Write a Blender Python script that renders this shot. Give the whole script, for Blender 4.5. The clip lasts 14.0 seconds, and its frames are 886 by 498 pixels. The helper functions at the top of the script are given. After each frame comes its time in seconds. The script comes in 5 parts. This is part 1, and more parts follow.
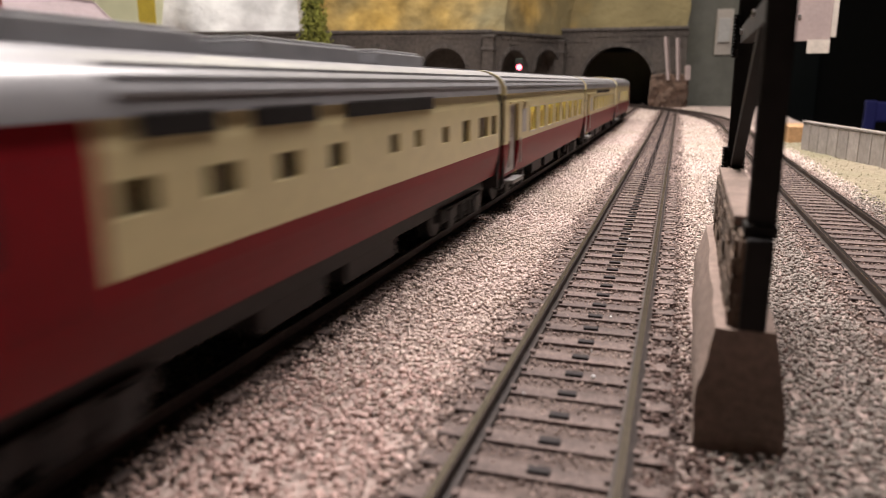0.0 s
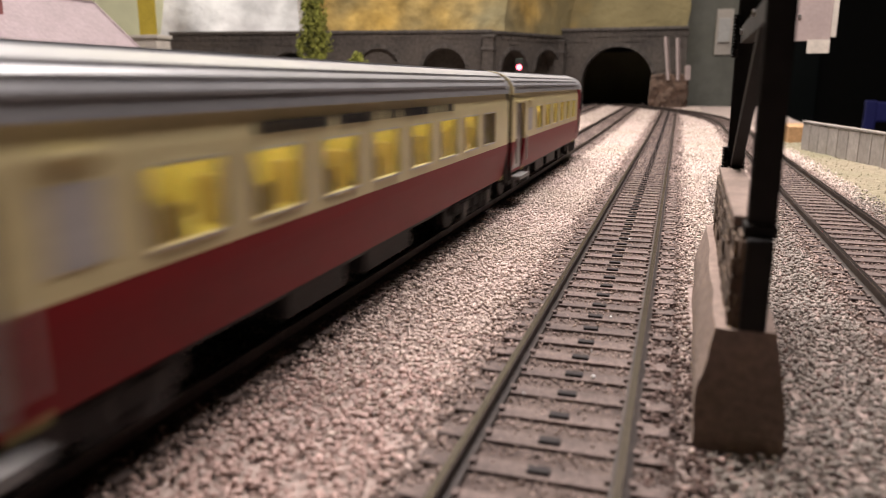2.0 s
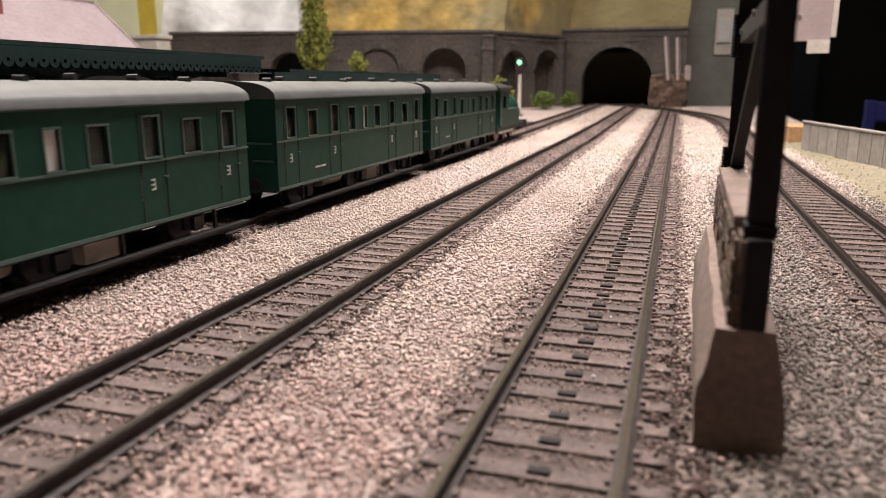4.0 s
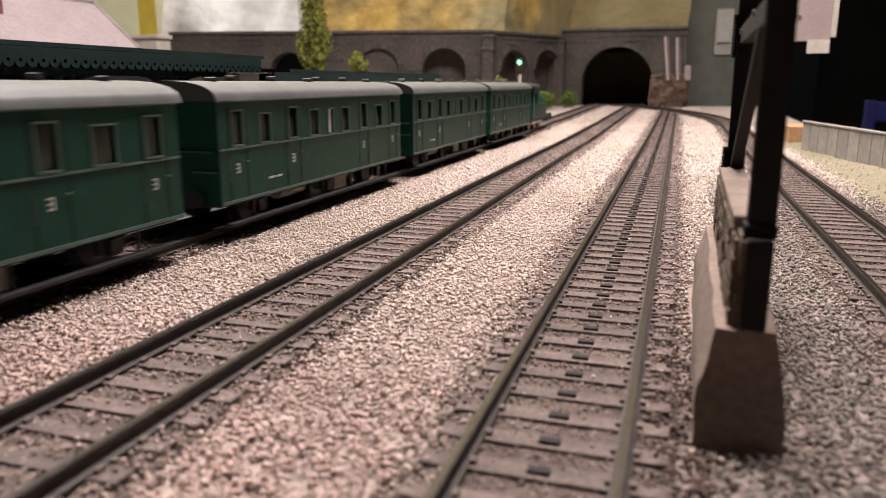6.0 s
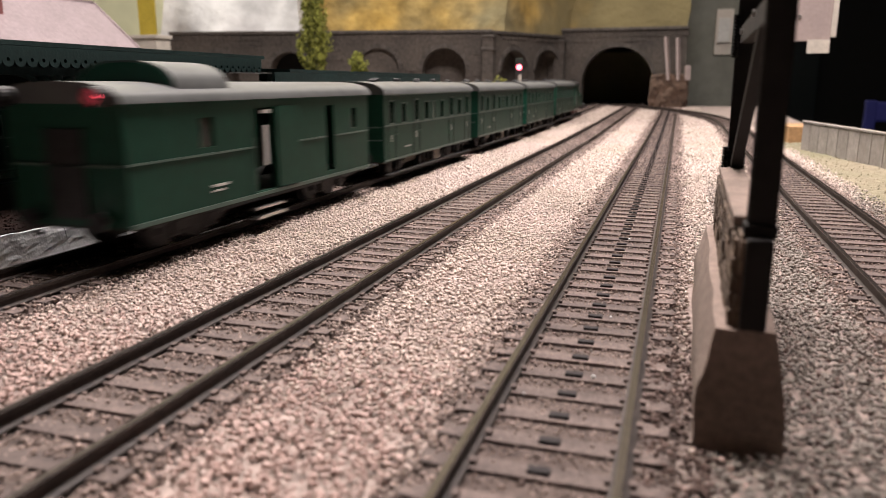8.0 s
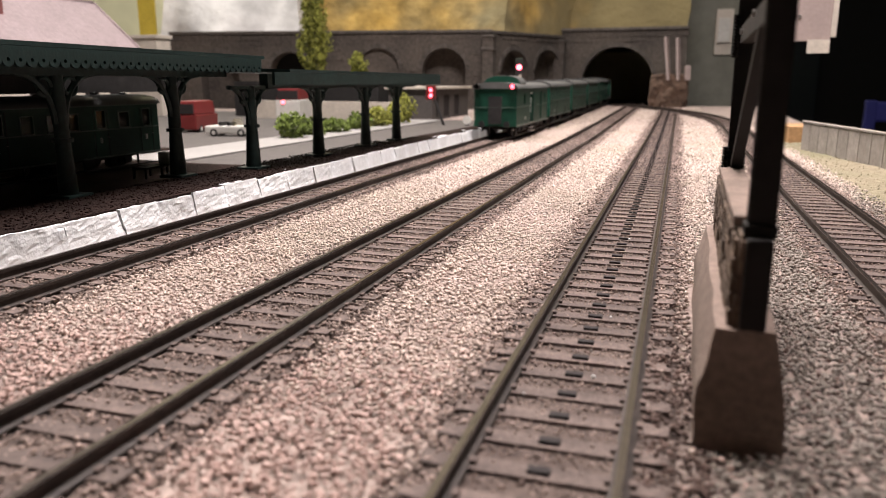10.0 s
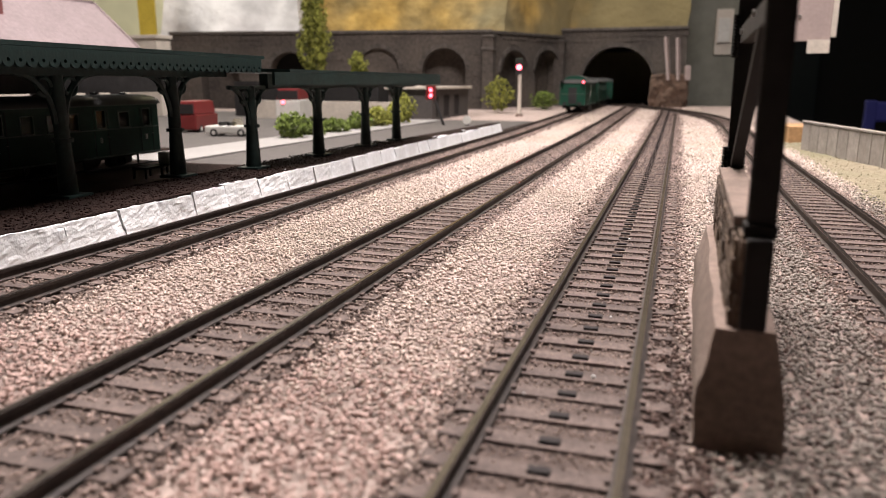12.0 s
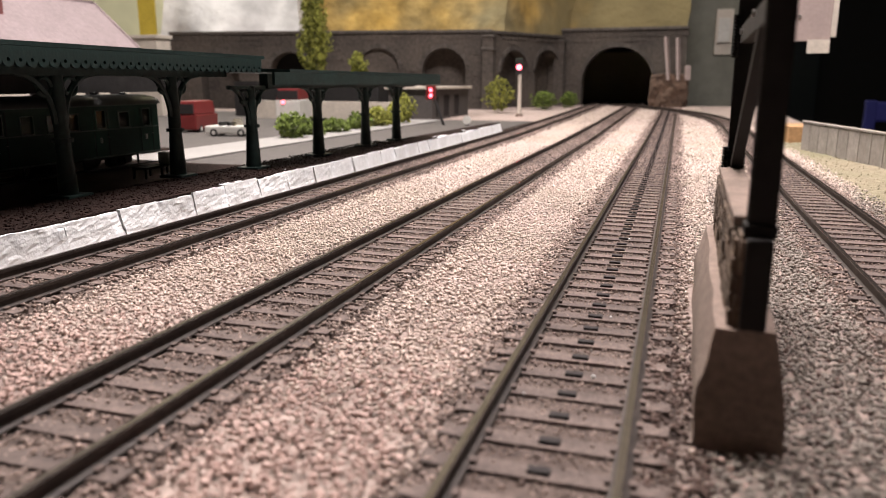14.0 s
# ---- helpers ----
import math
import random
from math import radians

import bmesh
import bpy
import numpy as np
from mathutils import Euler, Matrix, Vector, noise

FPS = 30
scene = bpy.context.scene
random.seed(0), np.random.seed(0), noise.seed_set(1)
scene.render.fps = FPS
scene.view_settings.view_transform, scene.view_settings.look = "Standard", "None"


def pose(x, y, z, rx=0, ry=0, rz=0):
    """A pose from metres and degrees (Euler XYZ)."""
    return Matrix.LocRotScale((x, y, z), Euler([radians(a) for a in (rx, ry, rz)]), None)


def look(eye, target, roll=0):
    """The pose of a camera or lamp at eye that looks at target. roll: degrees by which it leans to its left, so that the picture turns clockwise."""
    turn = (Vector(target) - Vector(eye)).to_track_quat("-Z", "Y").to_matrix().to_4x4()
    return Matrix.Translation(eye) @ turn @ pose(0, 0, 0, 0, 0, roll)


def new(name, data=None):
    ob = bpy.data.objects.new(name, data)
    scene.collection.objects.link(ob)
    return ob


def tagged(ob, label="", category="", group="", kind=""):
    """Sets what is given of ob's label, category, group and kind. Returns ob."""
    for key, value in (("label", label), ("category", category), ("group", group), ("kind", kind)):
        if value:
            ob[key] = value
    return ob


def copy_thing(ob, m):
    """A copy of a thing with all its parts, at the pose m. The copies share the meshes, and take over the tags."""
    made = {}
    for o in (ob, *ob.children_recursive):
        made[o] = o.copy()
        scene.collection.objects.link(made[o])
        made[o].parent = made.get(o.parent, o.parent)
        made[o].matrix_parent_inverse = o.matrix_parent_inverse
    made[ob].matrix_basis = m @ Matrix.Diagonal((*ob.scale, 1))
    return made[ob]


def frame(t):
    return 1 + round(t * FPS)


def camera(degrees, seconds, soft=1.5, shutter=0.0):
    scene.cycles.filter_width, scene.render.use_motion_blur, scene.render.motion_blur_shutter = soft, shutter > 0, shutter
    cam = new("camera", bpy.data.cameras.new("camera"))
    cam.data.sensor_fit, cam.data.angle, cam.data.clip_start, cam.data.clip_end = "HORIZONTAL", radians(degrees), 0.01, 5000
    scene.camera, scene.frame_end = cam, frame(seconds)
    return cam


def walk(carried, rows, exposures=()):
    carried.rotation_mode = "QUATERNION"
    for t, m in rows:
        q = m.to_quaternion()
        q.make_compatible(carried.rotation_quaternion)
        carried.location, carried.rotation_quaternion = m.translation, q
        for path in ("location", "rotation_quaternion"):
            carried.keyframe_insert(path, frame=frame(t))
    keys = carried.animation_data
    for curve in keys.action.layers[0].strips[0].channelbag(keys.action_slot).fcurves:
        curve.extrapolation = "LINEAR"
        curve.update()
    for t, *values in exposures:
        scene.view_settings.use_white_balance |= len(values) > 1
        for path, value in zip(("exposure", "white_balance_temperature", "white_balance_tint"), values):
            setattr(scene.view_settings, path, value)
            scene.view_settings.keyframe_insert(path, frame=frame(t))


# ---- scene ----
# A model railway, gauge 16.5 mm, at its true small size. Tracks run along +y; sleeper tops lie at z = 0.
cam = camera(62.2, 14.0, soft=0.6, shutter=0.7)
cam.data.dof.use_dof = True
cam.data.dof.focus_distance = 0.205
cam.data.dof.aperture_fstop = 30.0
EYE = pose(0, 0, 0.0418, 77.26, 0, 17.5)
walk(cam, [(0.0, EYE), (14.0, EYE)], exposures=((0.0, 0.0), (14.0, 0.0)))

# ---- world and light ----
world = bpy.data.worlds.new("dim_room")
scene.world = world
world.use_nodes = True
world.node_tree.nodes["Background"].inputs[0].default_value = (1.0, 0.9, 0.8, 1)
world.node_tree.nodes["Background"].inputs[1].default_value = 0.25


def unseen_lamp(x, y, z, target, sx, sy, watts, colour, spread=180):
    data = bpy.data.lights.new("unseen_lamp", "AREA")
    data.shape, data.size, data.size_y, data.energy, data.color = "RECTANGLE", sx, sy, watts, colour
    data.spread = radians(spread)
    ob = new("unseen_lamp", data)
    ob.matrix_world = look((x, y, z), target)
    return ob


# main lamp inferred from shadows; two unseen lamps added to brighten portal and backdrop
unseen_lamp(-0.075, 0.36, 0.80, (-0.05, 0.36, 0), 0.26, 0.50, 13.2, (1.0, 0.89, 0.87), 138)
unseen_lamp(0.05, 1.02, 1.15, (-0.24, 0.95, 0.0), 0.6, 0.2, 6.6, (1.0, 0.92, 0.88))
unseen_lamp(-0.95, 0.95, 1.20, (-0.85, 1.25, 0.1), 0.6, 0.2, 18.0, (1.0, 0.95, 0.88))


# ---- materials ----
def mat(name, colour, rough=0.7, metal=0.0, var=0.25, scale=400.0, bump=0.0, bscale=900.0, emit=0.0, spec=0.4, second=None, patch=60.0, island=0.0, objvar=0.0):
    """Base colour broken by fine grain and by larger patches, with bump; sizes per metre of the real surface."""
    m = bpy.data.materials.new(name)
    m.use_nodes = True
    nt = m.node_tree
    n, l = nt.nodes, nt.links
    b = n["Principled BSDF"]
    b.inputs["Roughness"].default_value = rough
    b.inputs["Metallic"].default_value = metal
    b.inputs["Specular IOR Level"].default_value = spec
    tc = n.new("ShaderNodeTexCoord")
    fine = n.new("ShaderNodeTexNoise")
    fine.inputs["Scale"].default_value, fine.inputs["Detail"].default_value = scale, 4
    big = n.new("ShaderNodeTexNoise")
    big.inputs["Scale"].default_value, big.inputs["Detail"].default_value = patch, 3
    for t in (fine, big):
        l.new(tc.outputs["Object"], t.inputs["Vector"])
    c = Vector(colour)
    alt = Vector(second) if second else c * (1 - var)
    mix = n.new("ShaderNodeMix")
    mix.data_type = "RGBA"
    ramp = n.new("ShaderNodeMapRange")
    ramp.inputs[1].default_value, ramp.inputs[2].default_value = 0.35, 0.65
    l.new(big.outputs["Fac"], ramp.inputs[0])
    l.new(ramp.outputs[0], mix.inputs["Factor"])
    mix.inputs["A"].default_value, mix.inputs["B"].default_value = (*c, 1), (*alt, 1)
    hsv = n.new("ShaderNodeHueSaturation")
    l.new(mix.outputs["Result"], hsv.inputs["Color"])
    val = n.new("ShaderNodeMapRange")
    val.inputs[1].default_value, val.inputs[2].default_value = 0.3, 0.7
    val.inputs[3].default_value, val.inputs[4].default_value = 1 - var, 1 + var
    l.new(fine.outputs["Fac"], val.inputs[0])
    out = val.outputs[0]
    for amount, node, socket in ((island, "ShaderNodeNewGeometry", "Random Per Island"), (objvar, "ShaderNodeObjectInfo", "Random")):
        if amount:
            src = n.new(node)
            mr = n.new("ShaderNodeMapRange")
            mr.inputs[3].default_value, mr.inputs[4].default_value = 1 - amount, 1 + amount
            l.new(src.outputs[socket], mr.inputs[0])
            mul = n.new("ShaderNodeMath")
            mul.operation = "MULTIPLY"
            l.new(out, mul.inputs[0])
            l.new(mr.outputs[0], mul.inputs[1])
            out = mul.outputs[0]
    l.new(out, hsv.inputs["Value"])
    l.new(hsv.outputs[0], b.inputs["Base Color"])
    if bump:
        bt = n.new("ShaderNodeTexNoise")
        bt.inputs["Scale"].default_value, bt.inputs["Detail"].default_value = bscale, 5
        l.new(tc.outputs["Object"], bt.inputs["Vector"])
        bn = n.new("ShaderNodeBump")
        bn.inputs["Strength"].default_value, bn.inputs["Distance"].default_value = 1.0, bump
        l.new(bt.outputs["Fac"], bn.inputs["Height"])
        l.new(bn.outputs[0], b.inputs["Normal"])
    if emit:
        b.inputs["Emission Color"].default_value = (*colour, 1)
        b.inputs["Emission Strength"].default_value = emit
    return m


def glow(name, colour, strength):
    m = bpy.data.materials.new(name)
    m.use_nodes = True
    b = m.node_tree.nodes["Principled BSDF"]
    b.inputs["Base Color"].default_value = (*[c * 0.3 for c in colour], 1)
    b.inputs["Emission Color"].default_value = (*colour, 1)
    b.inputs["Emission Strength"].default_value = strength
    return m


def glass(name, colour, rough=0.02, alpha=0.2):
    """Thin window film: mostly clear, with a gloss."""
    m = bpy.data.materials.new(name)
    m.use_nodes = True
    b = m.node_tree.nodes["Principled BSDF"]
    b.inputs["Base Color"].default_value = (*colour, 1)
    b.inputs["Roughness"].default_value = rough
    b.inputs["Alpha"].default_value = alpha
    return m


BALLAST = mat("ballast_stone", (0.50, 0.405, 0.36), 0.85, var=0.14, scale=500, island=0.16, patch=14, second=(0.44, 0.37, 0.31))
WEATHERED = mat("weathered_timber", (0.026, 0.02, 0.017), 0.8, var=0.4, scale=500)
BALLAST_DIRTY = mat("ballast_weathered", (0.26, 0.195, 0.168), 0.85, var=0.25, scale=500, island=0.5, patch=20, second=(0.19, 0.145, 0.125))
DIRT = mat("track_dirt", (0.070, 0.050, 0.043), 0.95, var=0.4, scale=900, bump=0.0004, bscale=1500, patch=60, second=(0.11, 0.082, 0.07))
BALLAST_RED = mat("ballast_stained", (0.46, 0.335, 0.295), 0.88, var=0.18, scale=500, island=0.24, patch=30, second=(0.36, 0.255, 0.225))
# duller ballast: the shade at the near right put into the chip colour
BALLAST_SHADE = mat("ballast_shade_grey", (0.235, 0.205, 0.18), 0.9, var=0.15, scale=500, island=0.18, patch=25, second=(0.23, 0.20, 0.175))
EARTH = mat("red_brown_earth", (0.11, 0.070, 0.058), 0.92, var=0.25, scale=500, island=0.35, patch=40, second=(0.075, 0.048, 0.04))
# bed darkened to stand for the shadow gaps between chips
BED_NEAR = mat("ballast_bed_shadow_gaps", (0.33, 0.26, 0.23), 0.95, var=0.3, scale=700, bump=0.0004, bscale=700, patch=20, second=(0.21, 0.165, 0.145))
BED = mat("ballast_bed", (0.36, 0.285, 0.255), 0.9, var=0.4, scale=500, bump=0.0008, bscale=450, patch=14, second=(0.28, 0.225, 0.195))
SLEEPER = mat("sleeper_plastic", (0.072, 0.052, 0.046), 0.8, var=0.35, scale=900, bump=0.0002, bscale=1800, objvar=0.25, patch=150, second=(0.125, 0.092, 0.080))
STUD = mat("stud_dark", (0.016, 0.012, 0.012), 0.85, var=0.2)
RUST = mat("rail_rust", (0.042, 0.030, 0.025), 0.55, var=0.35, scale=800, bump=0.00005, bscale=3000)
STEEL = mat("rail_head_steel", (0.12, 0.10, 0.09), 0.22, metal=0.8, var=0.25, scale=900, patch=30, second=(0.11, 0.09, 0.08))
TEE_RED = mat("gloss_red", (0.225, 0.009, 0.015), 0.42, spec=0.2, var=0.06, scale=300, patch=25)
TEE_CREAM = mat("cream_paint", (0.70, 0.61, 0.34), 0.32, var=0.06, scale=300, patch=25)
TEE_ROOF = mat("roof_grey", (0.40, 0.40, 0.41), 0.29, metal=0.35, var=0.12, scale=300, patch=30, spec=0.6)
TEE_LIT = glow("lit_yellow", (1.0, 0.86, 0.33), 5.0)
TEE_LINING = mat("interior_yellow", (0.72, 0.62, 0.26), 0.6, var=0.15, scale=200)
TAN = mat("seat_tan", (0.40, 0.30, 0.13), 0.7)
CHROME = mat("bare_metal", (0.62, 0.60, 0.58), 0.3, metal=0.9, var=0.1)
GREY_DOOR = mat("door_grey", (0.50, 0.48, 0.46), 0.5, var=0.15)
STEP_GREY = mat("step_grey", (0.20, 0.195, 0.19), 0.55, var=0.15)
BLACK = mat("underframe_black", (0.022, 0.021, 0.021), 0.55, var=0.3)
ENGINE_IN = mat("engine_brown", (0.22, 0.15, 0.075), 0.7)
GREEN = mat("coach_green", (0.012, 0.058, 0.037), 0.38, spec=0.22, var=0.12, scale=300, patch=40)
GREEN_ROOF = mat("coach_roof", (0.105, 0.108, 0.105), 0.42, var=0.15, scale=200, patch=40)
# coach green made paler: highlights along frames and rails put into the colour
GREEN_HIGHLIT = mat("green_highlit", (0.10, 0.15, 0.125), 0.28, var=0.1)
CORK = mat("cork_brown", (0.115, 0.074, 0.052), 0.95, var=0.4, scale=150, bump=0.0015, bscale=200, patch=40, second=(0.07, 0.045, 0.032))
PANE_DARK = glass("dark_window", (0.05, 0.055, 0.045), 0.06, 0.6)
BLIND = mat("white_blind", (0.85, 0.85, 0.82), 0.7, var=0.05)
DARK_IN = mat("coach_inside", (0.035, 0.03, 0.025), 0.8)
WHITE_MARK = mat("white_lettering", (0.62, 0.62, 0.58), 0.6, var=0.1)
PANE = glass("window_film", (0.42, 0.36, 0.20), 0.08, 0.16)
CANOPY = mat("canopy_green", (0.018, 0.040, 0.037), 0.5, var=0.3, scale=500, bump=0.0001, bscale=1500, patch=50)
# cinders of the platform; also colours the strips that stand for shade
PLAT = mat("platform_cinder_and_shade", (0.020, 0.012, 0.010), 0.95, spec=0.08, var=0.4, scale=900, bump=0.0007, bscale=900)
WHITE_STONE = mat("painted_stone", (0.78, 0.80, 0.81), 0.8, var=0.1, scale=500, bump=0.00025, bscale=900, objvar=0.06, patch=120, second=(0.68, 0.69, 0.69))
MASONRY = mat("grey_masonry", (0.056, 0.048, 0.042), 0.9, var=0.3, scale=220, bump=0.0008, bscale=300, patch=11, second=(0.10, 0.084, 0.07))
MASONRY_EDGE = mat("arch_stone", (0.092, 0.08, 0.07), 0.9, var=0.25, scale=220, objvar=0.25, bump=0.0005, bscale=300)
# near black: the dark of unlit hollows put into the colour
HOLLOW_DARK = mat("hollow_dark", (0.012, 0.011, 0.010), 0.95, var=0.3)
CONCRETE = mat("base_concrete", (0.25, 0.187, 0.156), 0.9, var=0.18, scale=900, bump=0.0003, bscale=700, patch=120)
RUBBLE = mat("rubble_stone", (0.155, 0.11, 0.082), 0.9, var=0.35, scale=700, bump=0.0004, bscale=900, objvar=0.3)
BLACK_STEEL = mat("post_black", (0.009, 0.0075, 0.007), 0.6, var=0.3, spec=0.2)
HILL_GOLD = mat("hill_gold", (0.40, 0.245, 0.05), 0.95, var=0.4, scale=38, bump=0.008, bscale=30, patch=6, second=(0.17, 0.15, 0.085))


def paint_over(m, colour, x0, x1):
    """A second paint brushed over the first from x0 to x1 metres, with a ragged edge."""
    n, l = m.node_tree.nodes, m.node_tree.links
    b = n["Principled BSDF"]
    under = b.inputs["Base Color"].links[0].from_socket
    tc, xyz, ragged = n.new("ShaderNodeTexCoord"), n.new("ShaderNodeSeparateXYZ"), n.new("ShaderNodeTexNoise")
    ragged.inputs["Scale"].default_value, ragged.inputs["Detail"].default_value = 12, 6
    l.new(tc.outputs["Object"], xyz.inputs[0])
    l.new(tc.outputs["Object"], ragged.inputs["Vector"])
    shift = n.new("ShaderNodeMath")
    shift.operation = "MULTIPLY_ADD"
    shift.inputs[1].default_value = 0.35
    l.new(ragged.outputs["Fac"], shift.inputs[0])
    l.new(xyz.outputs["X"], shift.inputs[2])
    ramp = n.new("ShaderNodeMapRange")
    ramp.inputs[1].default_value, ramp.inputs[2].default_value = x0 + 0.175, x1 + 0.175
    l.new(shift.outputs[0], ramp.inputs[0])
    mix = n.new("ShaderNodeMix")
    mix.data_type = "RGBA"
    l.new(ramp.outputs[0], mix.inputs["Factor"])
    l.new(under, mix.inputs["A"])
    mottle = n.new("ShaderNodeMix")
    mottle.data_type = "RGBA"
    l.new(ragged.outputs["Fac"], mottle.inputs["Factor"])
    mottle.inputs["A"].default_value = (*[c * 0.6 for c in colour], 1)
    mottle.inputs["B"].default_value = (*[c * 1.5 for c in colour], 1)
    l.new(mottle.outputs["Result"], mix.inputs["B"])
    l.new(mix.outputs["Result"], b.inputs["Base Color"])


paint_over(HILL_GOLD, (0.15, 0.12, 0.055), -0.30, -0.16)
PLASTER = mat("plaster_white", (0.78, 0.76, 0.74), 0.9, var=0.16, scale=40, bump=0.005, bscale=25, patch=9, second=(0.50, 0.49, 0.48))
CREAM_WALL = mat("cream_wall", (0.72, 0.68, 0.46), 0.9, var=0.08, scale=20, patch=3)
YELLOW = mat("yellow_card", (0.60, 0.46, 0.06), 0.85, var=0.12)
GREY_WALL = mat("grey_green_wall", (0.18, 0.18, 0.15), 0.9, var=0.12, scale=60, patch=9, second=(0.14, 0.14, 0.115))
# the room's darkness put into a near-black surface colour
UNLIT_ROOM = mat("unlit_room", (0.008, 0.008, 0.008), 0.8, var=0.2)
FOLIAGE = mat("foliage_green", (0.12, 0.165, 0.03), 0.9, var=0.4, scale=300, island=0.5)
FOLIAGE_Y = mat("foliage_yellow", (0.24, 0.25, 0.045), 0.9, var=0.35, scale=300, island=0.45)
BARK = mat("bark", (0.07, 0.05, 0.03), 0.9)
ROOF_PINK = mat("roof_slate_pink", (0.25, 0.20, 0.205), 0.8, var=0.12, scale=300, patch=40, bump=0.0003, bscale=500)
BRICK_RED = mat("chimney_brick", (0.20, 0.07, 0.065), 0.85, var=0.25)
GRASS = mat("grass_mat", (0.20, 0.17, 0.115), 0.95, var=0.3, scale=350, bump=0.0012, bscale=500, patch=18, second=(0.155, 0.145, 0.085))
ROAD = mat("road_grey", (0.075, 0.067, 0.062), 0.9, var=0.15)
PAVING = mat("paving_white", (0.25, 0.24, 0.228), 0.85, var=0.12, patch=30)
FENCE = mat("concrete_fence", (0.30, 0.27, 0.245), 0.85, var=0.15, objvar=0.1, bump=0.0003)
WOOD = mat("raw_wood", (0.42, 0.25, 0.12), 0.7, var=0.2)
BOARD = mat("pinkish_board", (0.36, 0.29, 0.27), 0.7, var=0.08)
PALE = mat("pale_card", (0.55, 0.50, 0.43), 0.8, var=0.1)
BLUE = mat("blue_plastic", (0.028, 0.03, 0.16), 0.5, var=0.1)
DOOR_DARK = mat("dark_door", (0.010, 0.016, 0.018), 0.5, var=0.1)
RED_CAR = mat("red_car", (0.14, 0.018, 0.018), 0.4, var=0.1)
WHITE_CAR = mat("white_car", (0.55, 0.54, 0.50), 0.45, var=0.1)
GLASS_RED = glow("red_lamp", (1.0, 0.10, 0.14), 14)
GLASS_GREEN = glow("green_lamp", (0.15, 1.0, 0.30), 6)
TAIL_RED = glow("tail_red", (1.0, 0.10, 0.14), 7)

MM = 0.001


# ---- mesh tools, in millimetres ----
def box(bm, x0, x1, y0, y1, z0, z1):
    vs = [bm.verts.new((x, y, z)) for z in (z0, z1) for y in (y0, y1) for x in (x0, x1)]
    for f in ((0, 2, 3, 1), (4, 5, 7, 6), (0, 1, 5, 4), (2, 6, 7, 3), (0, 4, 6, 2), (1, 3, 7, 5)):
        bm.faces.new([vs[i] for i in f])
    return vs


def cyl(bm, p0, p1, r0, r1=None, n=10):
    """A round bar from p0 to p1, tapering from r0 to r1."""
    r1 = r0 if r1 is None else r1
    p0, p1 = Vector(p0), Vector(p1)
    q = (p1 - p0).to_track_quat("Z", "Y")
    rings = []
    for p, r in ((p0, r0), (p1, r1)):
        rings.append([bm.verts.new(p + q @ Vector((r * math.cos(a), r * math.sin(a), 0))) for a in [2 * math.pi * i / n for i in range(n)]])
    for i in range(n):
        bm.faces.new((rings[0][i], rings[0][(i + 1) % n], rings[1][(i + 1) % n], rings[1][i]))
    bm.faces.new(rings[0][::-1])
    bm.faces.new(rings[1])


def bar(bm, p0, p1, w, h):
    """A square bar from p0 to p1."""
    p0, p1 = Vector(p0), Vector(p1)
    q = (p1 - p0).to_track_quat("Z", "Y")
    rings = [[bm.verts.new(p + q @ Vector((x * w / 2, y * h / 2, 0))) for x, y in ((-1, -1), (1, -1), (1, 1), (-1, 1))] for p in (p0, p1)]
    for i in range(4):
        bm.faces.new((rings[0][i], rings[0][(i + 1) % 4], rings[1][(i + 1) % 4], rings[1][i]))
    bm.faces.new(rings[0][::-1])
    bm.faces.new(rings[1])


def sweep(bm, profile, stations, closed=True, caps=True):
    """Rings of the profile (x, z) at the stations (x, y, z, turn, scale) joined along y."""
    rings = []
    for sx, sy, sz, turn, k in stations:
        c, s = math.cos(turn), math.sin(turn)
        rings.append([bm.verts.new((sx + px * k * c, sy + px * k * s, sz + pz * k)) for px, pz in profile])
    n = len(profile)
    for a, b in zip(rings, rings[1:]):
        for i in range(n if closed else n - 1):
            bm.faces.new((a[i], a[(i + 1) % n], b[(i + 1) % n], b[i]))
    if caps and closed:
        bm.faces.new(rings[0][::-1])
        bm.faces.new(rings[-1])
    return rings


def plate(bm, outline, depth, holes=()):
    """A flat plate in the x-z plane from an outline, y from 0 to depth."""
    a = [bm.verts.new((x, 0, z)) for x, z in outline]
    b = [bm.verts.new((x, depth, z)) for x, z in outline]
    n = len(outline)
    for i in range(n):
        bm.faces.new((a[i], b[i], b[(i + 1) % n], a[(i + 1) % n]))
    bm.faces.new(a)
    bm.faces.new(b[::-1])


